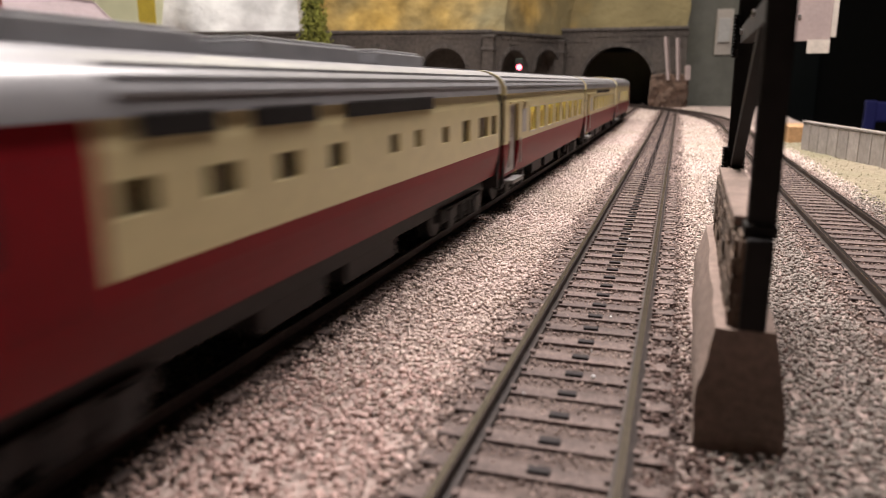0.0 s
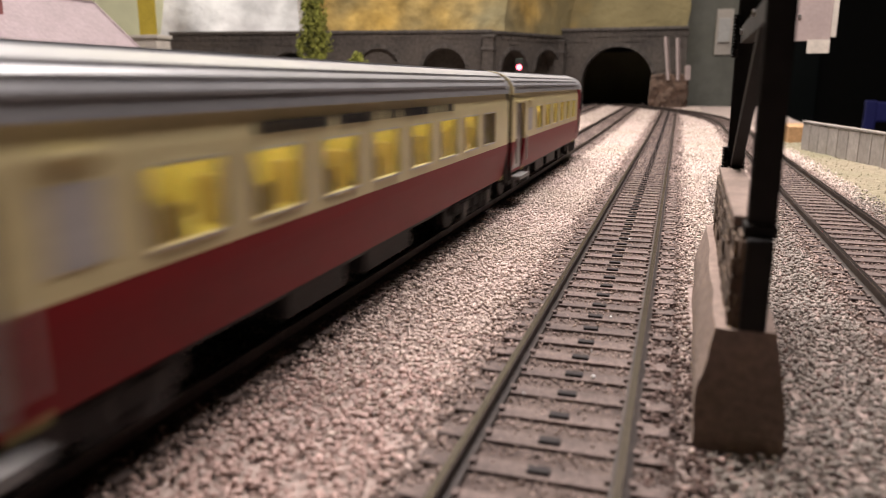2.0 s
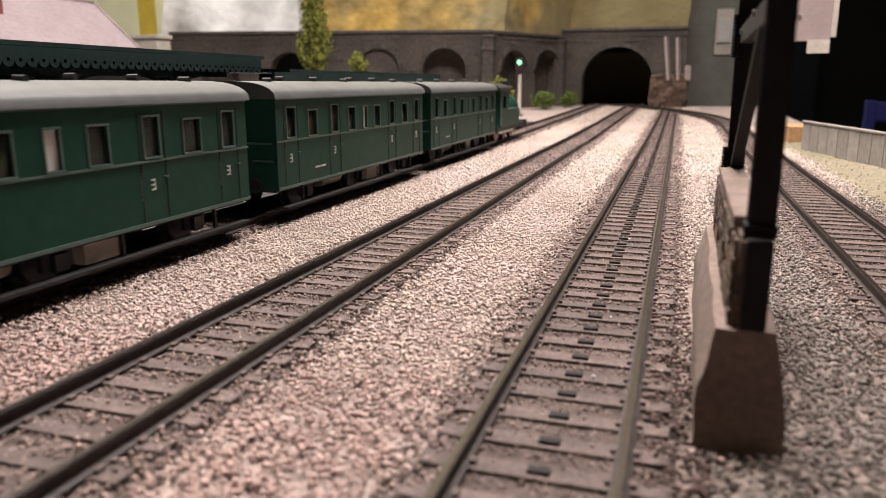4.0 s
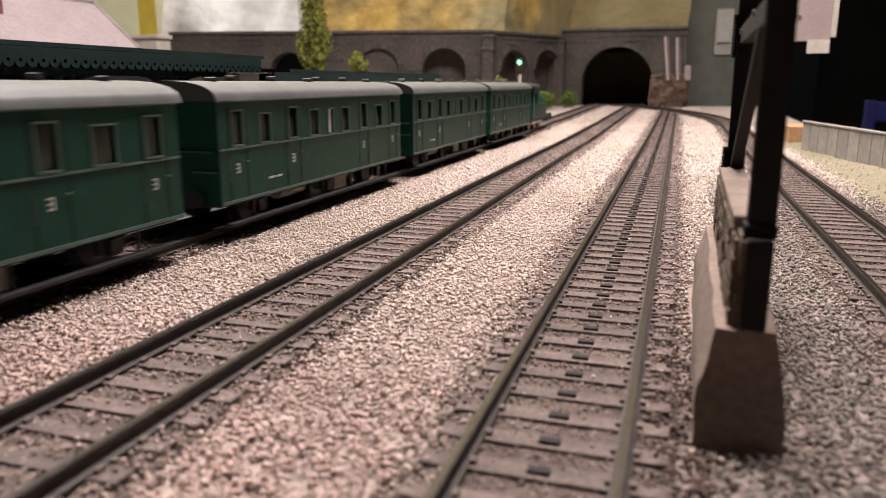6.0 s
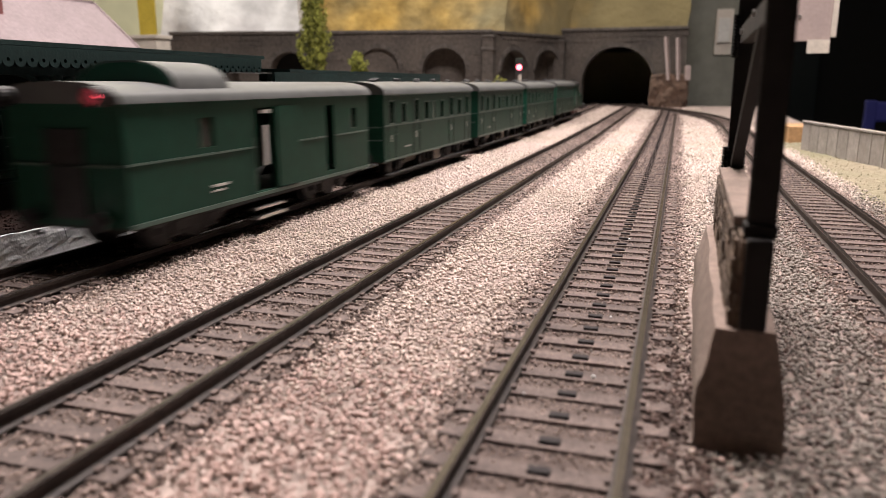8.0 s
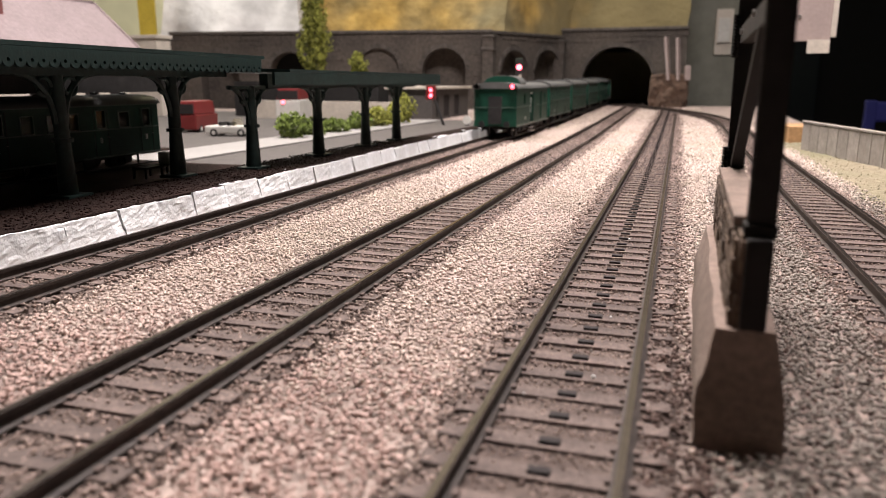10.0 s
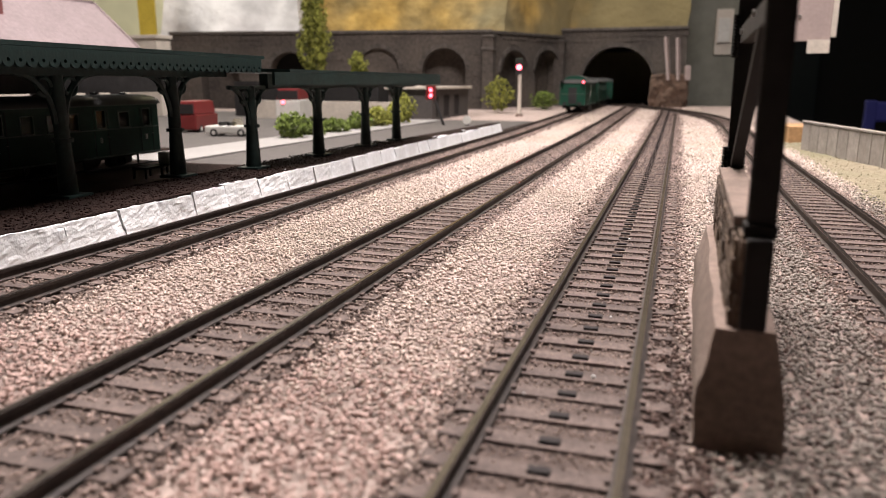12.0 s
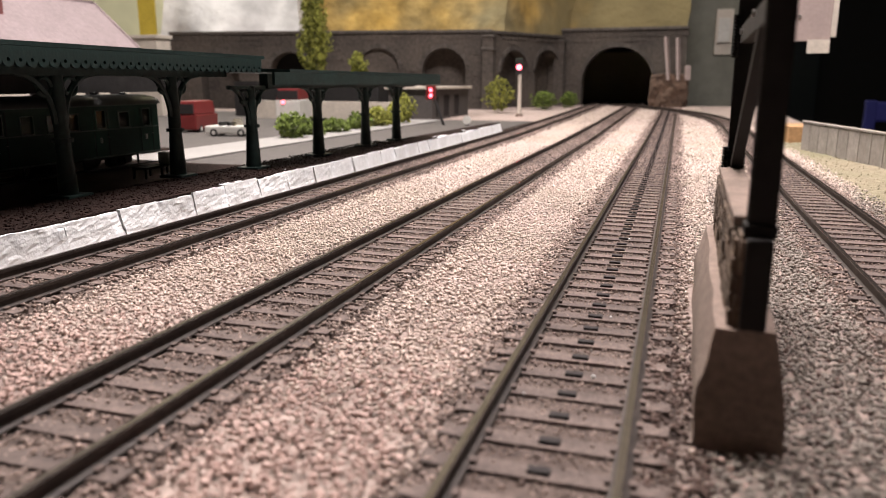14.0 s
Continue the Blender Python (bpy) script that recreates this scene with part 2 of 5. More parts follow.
def panel(bm, x0, x1, y0, y1, z0, z1, holes):
    """A wall slab x0..x1 thick over y and z with rectangular holes (ya, yb, za, zb) left open, in one skin."""
    ys = sorted({y0, y1, *[h[0] for h in holes], *[h[1] for h in holes]})
    zs = sorted({z0, z1, *[h[2] for h in holes], *[h[3] for h in holes]})
    ny, nz = len(ys) - 1, len(zs) - 1

    def solid(i, k):
        if not (0 <= i < ny and 0 <= k < nz):
            return False
        return not any(h[0] <= ys[i] and ys[i + 1] <= h[1] and h[2] <= zs[k] and zs[k + 1] <= h[3] for h in holes)

    made = {}

    def vert(side, i, k):
        if (side, i, k) not in made:
            made[side, i, k] = bm.verts.new((x1 if side else x0, ys[i], zs[k]))
        return made[side, i, k]

    for i in range(ny):
        for k in range(nz):
            if not solid(i, k):
                continue
            for side in (0, 1):
                bm.faces.new([vert(side, *c) for c in ((i, k), (i + 1, k), (i + 1, k + 1), (i, k + 1))])
            for di, dk, a, b in ((-1, 0, (i, k), (i, k + 1)), (1, 0, (i + 1, k), (i + 1, k + 1)), (0, -1, (i, k), (i + 1, k)), (0, 1, (i, k + 1), (i + 1, k + 1))):
                if not solid(i + di, k + dk):
                    bm.faces.new((vert(0, *a), vert(0, *b), vert(1, *b), vert(1, *a)))


def tube(bm, pts, r, n=6, closed=False):
    """A bent round bar through the points, in one skin."""
    pts = [Vector(p) for p in pts]
    rings = []
    for i, p in enumerate(pts):
        a = pts[i - 1] if i or closed else p
        b = pts[(i + 1) % len(pts)] if i + 1 < len(pts) or closed else p
        q = (b - a).to_track_quat("Z", "Y")
        rings.append([bm.verts.new(p + q @ Vector((r * math.cos(2 * math.pi * k / n), r * math.sin(2 * math.pi * k / n), 0))) for k in range(n)])
    pairs = list(zip(rings, rings[1:])) + ([(rings[-1], rings[0])] if closed else [])
    for a, b in pairs:
        for k in range(n):
            bm.faces.new((a[k], a[(k + 1) % n], b[(k + 1) % n], b[k]))


def mesh_of(bm, name, material, smooth=False, scale=MM, bevel=0.0):
    if bevel:
        bmesh.ops.bevel(bm, geom=bm.edges[:], offset=bevel, segments=2, affect="EDGES", profile=0.6)
    bmesh.ops.recalc_face_normals(bm, faces=bm.faces)
    bmesh.ops.scale(bm, vec=(scale,) * 3, verts=bm.verts)
    me = bpy.data.meshes.new(name)
    bm.to_mesh(me)
    bm.free()
    me.materials.append(material)
    if smooth:
        me.shade_smooth()
        me.set_sharp_from_angle(angle=0.6)
    return me


def part(name, bm, material, parent=None, label="", smooth=False, bevel=0.0, at=None):
    """One mesh object from a bmesh in millimetres, under its thing or part."""
    ob = new(name, mesh_of(bm, name, material, smooth, bevel=bevel))
    ob.parent = parent
    if at is not None:
        ob.location = [c * MM for c in at]
    return tagged(ob, label)


def thing(name, label, category, x=0, y=0, z=0, turn=0, group="", kind=""):
    ob = new(name)
    ob.empty_display_size = 0.01
    ob.matrix_basis = pose(x * MM, y * MM, z * MM, 0, 0, turn)
    return tagged(ob, label, category, group, kind)


def B():
    return bmesh.new()


def rise(y):
    """Height of the track bed in mm: level, then climbing gently to the tunnel."""
    return 7.0 * min(max((y - 550) / 700, 0), 1) ** 1.3


# ---- ground and tracks ----
T1, T2, T3, T4 = -128.6, -68.3, -12.0, 48.6


def ground():
    bm = B()
    xs = [-900, -560, -300, -147, -100, -40, 20, 75, 125]
    ys = [-400, 0, 60, 200, 400, 550, 650, 750, 850, 950, 1050, 1150, 1260]
    grid = [[bm.verts.new((x, y, rise(y) - 1.3)) for x in xs] for y in ys]
    for a, b in zip(grid, grid[1:]):
        for i in range(len(xs) - 1):
            bm.faces.new((a[i], a[i + 1], b[i + 1], b[i]))
    ob = tagged(part("ground", bm, BED), "pinkish-beige scattered ballast bed of the model railway", "ground", kind="structure")
    # darker bed between the tracks: shadow gaps of the loose chips put into its colour
    ob.data.materials.append(BED_NEAR)
    for p in ob.data.polygons:
        if -0.147 < p.center.x < 0.125 and p.center.y < 0.55:
            p.material_index = 1


def chips(name, label, x, y, z, s, material, rng):
    """Loose angular chips at the given places, in one mesh."""
    octa = np.array([(1, 0, 0), (-1, 0, 0), (0, 1, 0), (0, -1, 0), (0, 0, 1), (0, 0, -1)], float)
    tri = np.array([(0, 2, 4), (2, 1, 4), (1, 3, 4), (3, 0, 4), (2, 0, 5), (1, 2, 5), (3, 1, 5), (0, 3, 5)])
    n = len(x)
    v = octa[None] * rng.uniform(0.55, 1.25, (n, 6, 1)) + rng.normal(0, 0.16, (n, 6, 3))
    a, tilt = rng.uniform(0, 6.283, n), rng.normal(0, 0.5, n)
    c, si = np.cos(a)[:, None], np.sin(a)[:, None]
    ct, st = np.cos(tilt)[:, None], np.sin(tilt)[:, None]
    vx, vy, vz = v[..., 0] * 1.15, v[..., 1] * 0.85, v[..., 2] * 0.75
    vy, vz = vy * ct - vz * st, vy * st + vz * ct
    vx, vy = vx * c - vy * si, vx * si + vy * c
    zz = z + rng.uniform(-0.25, 0.35, n) * np.minimum(s / 0.5, 1)
    pts = np.stack([vx * s[:, None] + x[:, None], vy * s[:, None] + y[:, None], vz * s[:, None] + zz[:, None]], -1).reshape(-1, 3) * MM
    faces = (tri[None] + (np.arange(n) * 6)[:, None, None]).reshape(-1, 3)
    me = bpy.data.meshes.new(name)
    me.vertices.add(len(pts))
    me.vertices.foreach_set("co", pts.ravel())
    me.loops.add(faces.size)
    me.loops.foreach_set("vertex_index", faces.ravel().astype(np.int32))
    me.polygons.add(len(faces))
    me.polygons.foreach_set("loop_start", np.arange(0, faces.size, 3, dtype=np.int32))
    me.update(calc_edges=True)
    me.materials.append(material)
    return tagged(new(name, me), label, "ballast", kind="stuff")


def stones():
    """Loose ballast over the stretch near the camera, brown and finer between the rails."""
    rng = np.random.default_rng(4)
    px, py, ps = [], [], []
    for y0, y1, per, size in ((45, 200, 1.9, 0.50), (200, 330, 1.7, 0.54), (330, 560, 1.0, 0.68), (560, 760, 0.42, 0.9), (760, 1240, 0.10, 1.1)):
        n = int((125 + 142) * (y1 - y0) * per)
        px.append(rng.uniform(-142, 125, n))
        py.append(rng.uniform(y0, y1, n))
        ps.append(rng.uniform(0.6, 1.25, n) * size)
    x, y, s = np.concatenate(px), np.concatenate(py), np.concatenate(ps)
    z = np.where(y > 520, -1.0, -0.55)
    keep = np.ones(len(x), bool)
    dirty = np.zeros(len(x), bool)
    for t in (T1, T2, T3, T4):
        d = np.abs(x - t)
        buried = t in (T1, T2)
        inner = d < 14.5
        z = np.where(inner, -0.40, z)
        keep &= np.abs(d - 8.7) > 1.1
        on_sleeper = inner & (np.mod(y - 1.45, 7.2) < 3.1)
        bare = np.where(d > 9.9, 0.25, 0.45) if buried else np.where(d > 9.9, 0.22, 0.82)
        keep &= ~(on_sleeper & (rng.uniform(size=len(x)) < bare))
        z = np.where(on_sleeper, -0.05, z)
        s = np.where(inner, s * np.where(d > 9.9, 0.9, 0.8 if buried else 0.62), s)
        dirty |= d + rng.normal(0, 1.6, len(x)) < (15.5 if t != T3 else 16.5)
    grass = (x > 66) & (rng.uniform(size=len(x)) < np.clip((x - 66) / 9, 0, 1)) & (y > 170)
    grass |= (y > 760) & ((x > 30) | (x < -160))
    keep &= ~grass
    keep &= ~((x > 4.4) & (x < 14.2) & (y > 85) & (y < 162))
    x, y, s, dirty = x[keep], y[keep], s[keep], dirty[keep]
    z = z[keep] + np.array([rise(v) for v in y])
    n = len(x)
    # chips right of the trestle take the colour that stands for shade
    grey = ~dirty & (x + rng.normal(0, 3.0, n) > 6) & (y + rng.normal(0, 35.0, n) < np.where(x > 13, 320, 185))
    earth = (x > -1.5) & (x + rng.normal(0, 1.5, n) < 6.5) & (y + rng.normal(0, 16.0, n) < 128) & (rng.uniform(size=n) < 0.8)
    dirty &= ~earth
    earth |= grey & (rng.uniform(size=n) < 0.10)
    grey &= ~earth
    red = ~dirty & ~grey & ~earth & (y + rng.normal(0, 12.0, n) < 98)
    clean = ~dirty & ~grey & ~red & ~earth
    for pick, name, material, label in ((clean, "ballast_stones", BALLAST, "loose angular pinkish-beige ballast chips between the tracks"),
                                        (red, "brown_ballast", BALLAST_RED, "reddish-brown stained ballast chips in the foreground"),
                                        (earth, "brown_earth", EARTH, "dark red-brown earth clods beside the rail"),
                                        (grey, "shaded_ballast", BALLAST_SHADE, "ballast round the trestle base, coloured dull grey-brown for shade"),
                                        (dirty, "weathered_ballast", BALLAST_DIRTY, "brown weathered ballast chips between the rails")):
        chips(name, label, x[pick], y[pick], z[pick], s[pick], material, rng)
    m = 9000
    cx, cy = rng.uniform(-178, -150, m), rng.uniform(90, 420, m)
    chips("platform_cinders", "dark brown cinders strewn over the platform", cx, cy, np.full(m, 7.1), rng.uniform(0.2, 0.55, m), PLAT, rng)
    m = 10
    chips("white_flecks", "tiny white flecks lying on the track", rng.normal(-14, 9, m), rng.uniform(75, 260, m), np.full(m, 0.3), rng.uniform(0.2, 0.5, m), WHITE_STONE, rng)


def track_dirt(t):
    """Fine brown dirt packed between the sleepers."""
    bm = B()
    xs = [-14.5, -12, -9.8, -7.6, -5, -2.5, 0, 2.5, 5, 7.6, 9.8, 12, 14.5]
    ys = [40 + 2.4 * i for i in range(170)] + [460 + 20 * i for i in range(15)]
    rows = [[bm.verts.new((t + x, y, rise(y) - 0.5 + 0.28 * noise.noise(Vector((x * 0.5 + t, y * 0.45, 0))) - (0.7 if abs(x) > 14 else 0))) for x in xs] for y in ys]
    for a, b in zip(rows, rows[1:]):
        for i in range(len(xs) - 1):
            bm.faces.new((a[i], a[i + 1], b[i + 1], b[i]))
    tagged(part("track_dirt", bm, DIRT), "fine brown dirt packed between sleepers", "dirt", kind="structure")


RAIL = [(-1.1, 0), (1.1, 0), (1.1, 0.3), (0.3, 0.55), (0.3, 1.6), (0.55, 1.8), (0.55, 2.35), (-0.55, 2.35), (-0.55, 1.8), (-0.3, 1.6), (-0.3, 0.55), (-1.1, 0.3)]
HEAD = [(-0.5, 2.35), (0.5, 2.35), (0.42, 2.5), (-0.42, 2.5)]


def track_line(kind, d):
    """Point and heading of a track's centre line, d mm from the start at y = -300."""
    y = -300 + d
    if kind == 4 and y > 760:
        r, arc = 850.0, (y - 760) / 850.0
        return T4 - r * (1 - math.cos(arc)), 760 + r * math.sin(arc), arc
    return (T1, T2, T3, T4)[kind - 1], y, 0.0


def track(kind, length, label):
    top = thing("railway_track", label, "railway track", kind="structure")
    for side in (-8.75, 8.75):
        st = []
        for i in range(int(length / 40) + 1):
            x, y, turn = track_line(kind, min(i * 40, length))
            st.append((x + side * math.cos(turn), y + side * math.sin(turn), rise(y), turn, 1))
        bm = B()
        sweep(bm, RAIL, st)
        rail = part("rail", bm, RUST, top)
        bm = B()
        sweep(bm, HEAD, st)
        part("rail_head", bm, STEEL, rail, "rail head worn to dull bright steel")
    bm = B()
    box(bm, -13.5, 13.5, -1.55, 1.55, -1.6, 0)
    for s in (-8.75, 8.75):
        for o in (-1.25, 1.25):
            box(bm, s + o - 0.4, s + o + 0.4, -0.6, 0.6, -0.1, 0.5)
    me = mesh_of(bm, "sleeper", SLEEPER)
    bm = B()
    box(bm, -1.25, 1.25, -0.65, 0.65, -0.2, 0.42)
    stud = mesh_of(bm, "stud", STUD)
    count = int(length / 7.2)
    for i in range(count):
        x, y, turn = track_line(kind, i * 7.2 + 6.0)
        if y < -40 or y > 1300:
            continue
        ob = new("sleeper", me)
        ob.parent = top
        ob.matrix_basis = pose(x * MM, y * MM, rise(y) * MM, 0, 0, math.degrees(turn))
        if kind in (3,):
            st = new("stud", stud)
            st.parent = ob


ground()
track(1, 1700, "model track with rusty brown rails beside the white platform edge")
track(2, 1700, "model track with rusty brown rails on brown sleepers")
track(3, 1360, "model track with dark stud contacts along its sleepers")
track(4, 1560, "model track curving away towards the tunnel")
for t in (T1, T2, T3, T4):
    track_dirt(t)
stones()


# ---- retaining wall, tunnel and backdrop ----
def arch_pts(cx, half, z0, spring, n=12, rise_k=1.0):
    """Outline points of an arch from its left foot over the crown to its right foot."""
    return [(cx - half, z0)] + [(cx - half * math.cos(math.pi * i / n), spring + rise_k * half * math.sin(math.pi * i / n)) for i in range(n + 1)] + [(cx + half, z0)]


def arched_wall(bm, length, height, arches, depth, z0=0):
    """A wall from x = 0 to length, y = 0 to depth, with arched openings (cx, half, spring)."""
    x = 0
    for cx, half, spring in sorted(arches):
        box(bm, x, cx - half, 0, depth, z0, height)
        pts = arch_pts(cx, half, z0, spring)[1:-1]
        for (xa, za), (xb, zb) in zip(pts, pts[1:]):
            v = [bm.verts.new(p) for p in ((xa, 0, za), (xb, 0, zb), (xb, 0, height), (xa, 0, height), (xa, depth, za), (xb, depth, zb), (xb, depth, height), (xa, depth, height))]
            for f in ((0, 1, 2, 3), (4, 7, 6, 5), (0, 4, 5, 1), (3, 2, 6, 7)):
                bm.faces.new([v[i] for i in f])
        x = cx + half
    box(bm, x, length, 0, depth, z0, height)


def ring(parent, cx, half, spring, z0, width, proud, n=13):
    """Voussoirs round an arch, each a stone of its own."""
    for i in range(n):
        a0, a1 = math.pi * (i + 0.06) / n, math.pi * (i + 0.94) / n
        bm = B()
        q = [(cx - r * math.cos(a), spring + r * math.sin(a)) for r, a in ((half, a0), (half, a1), (half + width, a1), (half + width, a0))]
        plate(bm, q, proud + 2)
        part("arch_stone", bm, MASONRY_EDGE, parent, at=(0, -proud, 0))


def masonry_wall(name, label, x0, y0, x1, y1, height, arches, depth=30, base=0.0, courses=True):
    length = math.hypot(x1 - x0, y1 - y0)
    w = thing(name, label, "wall", x0, y0, base, math.degrees(math.atan2(y1 - y0, x1 - x0)), kind="structure")
    bm = B()
    arched_wall(bm, length, height, arches, depth)
    part("masonry", bm, MASONRY, w)
    bm = B()
    box(bm, -1, length + 1, -2.5, depth + 1, height, height + 4.5)
    part("coping", bm, MASONRY_EDGE, w, bevel=0.6)
    bm = B()
    box(bm, 0, length, depth + 0.5, depth + 3, 0, height - 2)
    if name == "wall_portal":
        bm.free()
    else:
        part("recess_back", bm, MASONRY, w)
    if name == "wall_retaining":
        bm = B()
        # black sheet added for the darkness inside this arch
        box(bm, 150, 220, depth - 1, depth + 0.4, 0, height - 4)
        part("archway_dark", bm, HOLLOW_DARK, w, "black sheet standing for the dark inside an open archway")
        bm = B()
        box(bm, 288, 354, 4, 8, 0, 96)
        part("arch_infill", bm, MASONRY, w, "walled-up arch")
    for cx, half, spring in arches:
        ring(w, cx, half, spring, 0, 6, 1.6)
    if courses:
        rng = random.Random(int(length))
        z = 6
        while z < height - 6:
            x = rng.uniform(0, 20)
            while x < length - 16:
                wd = rng.uniform(12, 24)
                if all(abs(x + wd / 2 - cx) > half + wd / 2 + 7 or z > spring + half + 7 for cx, half, spring in arches) and rng.random() < 0.7:
                    bm = B()
                    box(bm, x, x + wd - 1.2, -0.9, 1, z, z + 6.4)
                    part("stone", bm, MASONRY, w)
                x += wd
            z += 7.6
    return w


WL = [(-1150, 880), (-745, 982), (-502, 1045), (-266, 1079), (-182, 1219)]
masonry_wall("wall_retaining", "sooty grey stone retaining wall with wide blind arches", -745, 982, -266, 1079, 113,
             [(75, 30, 57), (185, 30, 57), (321, 31, 61), (419, 32, 60)], 26)
masonry_wall("wall_corner", "dark stone wall with two narrow arched niches", -264, 1082, -184, 1238, 112, [(49, 32, 58), (132, 32, 61)], 24)
PORTAL = masonry_wall("wall_portal", "dark masonry tunnel portal with one round arch over two tracks", -190, 1250, 6, 1250, 122, [(91, 56, 41)], 30, base=2)
for x, y in ((-268, 1072), (-190, 1232)):
    pil = thing("pilaster", "square stone pilaster with a stepped cap", "pilaster", x, y, 0, 0, kind="structure")
    bm = B()
    box(bm, -8, 8, -8, 8, 0, 108)
    part("shaft", bm, MASONRY, pil, bevel=0.8)
    for z in (88, 106):
        bm = B()
        box(bm, -9.5, 9.5, -9.5, 9.5, z, z + 4)
        part("band", bm, MASONRY_EDGE, pil, bevel=0.6)


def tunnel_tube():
    """The hollow behind the portal, its darkness put into a black lining, wide enough for the line to curve away."""
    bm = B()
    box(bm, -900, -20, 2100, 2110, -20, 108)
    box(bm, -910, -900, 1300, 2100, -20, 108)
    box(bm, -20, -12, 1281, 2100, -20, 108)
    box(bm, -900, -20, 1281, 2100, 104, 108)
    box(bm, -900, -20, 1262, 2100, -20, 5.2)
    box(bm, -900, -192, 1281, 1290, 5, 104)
    tagged(part("wall_tunnel", bm, HOLLOW_DARK), "tunnel lining coloured black for the unlit hollow", "tunnel", kind="structure")


tunnel_tube()


def hill(name, label, material, pts, depth, lean, rough, seed):
    """A rough sloping scenic bank: its foot follows pts (x, y, z, height), leaning back by lean."""
    bm = B()
    rng = random.Random(seed)
    rows = 9
    dense = []
    for (xa, ya, za, ha), (xb, yb, zb, hb) in zip(pts, pts[1:]):
        for k in range(10):
            f = k / 10
            dense.append((xa + (xb - xa) * f, ya + (yb - ya) * f, za + (zb - za) * f, ha + (hb - ha) * f))
    dense.append(pts[-1])
    grid = []
    for r in range(rows + 1):
        f = r / rows
        grid.append([bm.verts.new((x + rough * noise.noise(Vector((x * 0.02, f * 3, seed))), y + lean * f + rough * 1.4 * noise.noise(Vector((x * 0.015, f * 4, seed + 5))), z + h * f)) for x, y, z, h in dense])
    for a, b in zip(grid, grid[1:]):
        for i in range(len(dense) - 1):
            bm.faces.new((a[i], a[i + 1], b[i + 1], b[i]))
    ext = bmesh.ops.extrude_face_region(bm, geom=bm.faces[:])
    bmesh.ops.translate(bm, vec=(0, depth, 0), verts=[v for v in ext["geom"] if isinstance(v, bmesh.types.BMVert)])
    return tagged(part(name, bm, material, smooth=True), label, "hillside", kind="structure")


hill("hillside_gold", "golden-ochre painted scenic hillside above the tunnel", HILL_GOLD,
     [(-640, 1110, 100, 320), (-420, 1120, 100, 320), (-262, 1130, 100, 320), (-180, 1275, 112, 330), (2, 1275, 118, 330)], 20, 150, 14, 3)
hill("hillside_white", "bare white plaster hillside waiting for paint", PLASTER,
     [(-796, 1014, 95, 330), (-750, 1027, 95, 330), (-690, 1045, 95, 330), (-585, 1075, 95, 330)], 20, 110, 20, 9)


def slab(name, label, material, x0, x1, y0, y1, z0, z1, category="wall", turn=0, kind="structure"):
    bm = B()
    cx, cy = (x0 + x1) / 2, (y0 + y1) / 2
    box(bm, x0 - cx, x1 - cx, y0 - cy, y1 - cy, z0, z1)
    ob = part(name, bm, material)
    ob.matrix_basis = pose(cx * MM, cy * MM, 0, 0, 0, turn)
    return tagged(ob, label, category, kind=kind)


slab("backdrop_cream", "cream painted room wall behind the layout", CREAM_WALL, -3000, 5, 1600, 1620, -900, 1800)
slab("wall_grey", "plain grey-green painted panel beside the tunnel", GREY_WALL, 6, 88, 1420, 1440, -900, 900)
slab("wall_panel_low", "lower grey-green panel with a shadow gap", GREY_WALL, 6, 87, 1400, 1419, -60, 88)
# walls are coloured near black because the room there is unlit
slab("wall_dark_back", "far room wall coloured near black for the lack of light", UNLIT_ROOM, 120, 3000, 2600, 2620, -900, 1800)
slab("wall_dark_side", "side wall of the room coloured near black for the lack of light", UNLIT_ROOM, 2200, 2220, -1500, 2600, -900, 1800)
slab("wall_behind", "dim wall behind the camera", GREY_WALL, -3000, 2200, -1520, -1500, -900, 1800)
slab("wall_left", "cream wall at the far side of the layout", CREAM_WALL, -3020, -3000, -1520, 1620, -900, 1800)
slab("ceiling", "plain white ceiling", PALE, -3020, 2220, -1520, 2620, 1800, 1820, "ceiling")
slab("floor", "room floor below the layout, coloured near black for the lack of light", UNLIT_ROOM, -3020, 2220, -1520, 2620, -920, -900, "floor")

# ---- platform ----
def platform():
    p = thing("platform", "dark cinder station platform with a white painted stone edge", "platform", kind="structure")
    bm = B()
    vs = box(bm, -205, -149.5, -300, 640, -1.2, 7.2)
    for v in vs:
        if v.co.x < -200:
            v.co.x = -204 if v.co.y < 0 else -158
    part("surface", bm, PLAT, p)
    rng = random.Random(8)
    y = -60.0
    while y < 640:
        w = rng.uniform(15, 23)
        bm = B()
        vs = box(bm, -2.0, 2.2 + rng.uniform(-0.5, 0.4), 0, w - 0.3, 0, 8.0 + rng.uniform(-0.4, 0.5))
        for v in vs:
            v.co += Vector((rng.uniform(-0.4, 0.4), rng.uniform(-0.3, 0.3), rng.uniform(-0.5, 0.3)))
        bmesh.ops.subdivide_edges(bm, edges=bm.edges[:], cuts=9, use_grid_fill=True)
        for v in bm.verts:
            v.co.x -= 0.22 * max(v.co.z, 0)
        k = 1 if y < 300 else 0.5
        for v in bm.verts:
            v.co += k * noise.noise_vector(v.co * 0.3 + Vector((0, y, 0))) * 0.3 + k * noise.noise_vector(v.co * 1.1 + Vector((0, y, 0))) * 0.2
        part("edge_stone", bm, WHITE_STONE, p, "white painted rough stone", at=(-149, y, -1.2))
        y += w


platform()
slab("road", "grey road behind the platform", ROAD, -247, -150, 100, 800, -1.3, 1.2, "road")
# two dark slabs stand for the shade under the canopies and standing coach
slab("rear_shade", "dark strip standing for the shade behind the platform", PLAT, -440, -199, -60, 320, 1.0, 1.9, "platform")
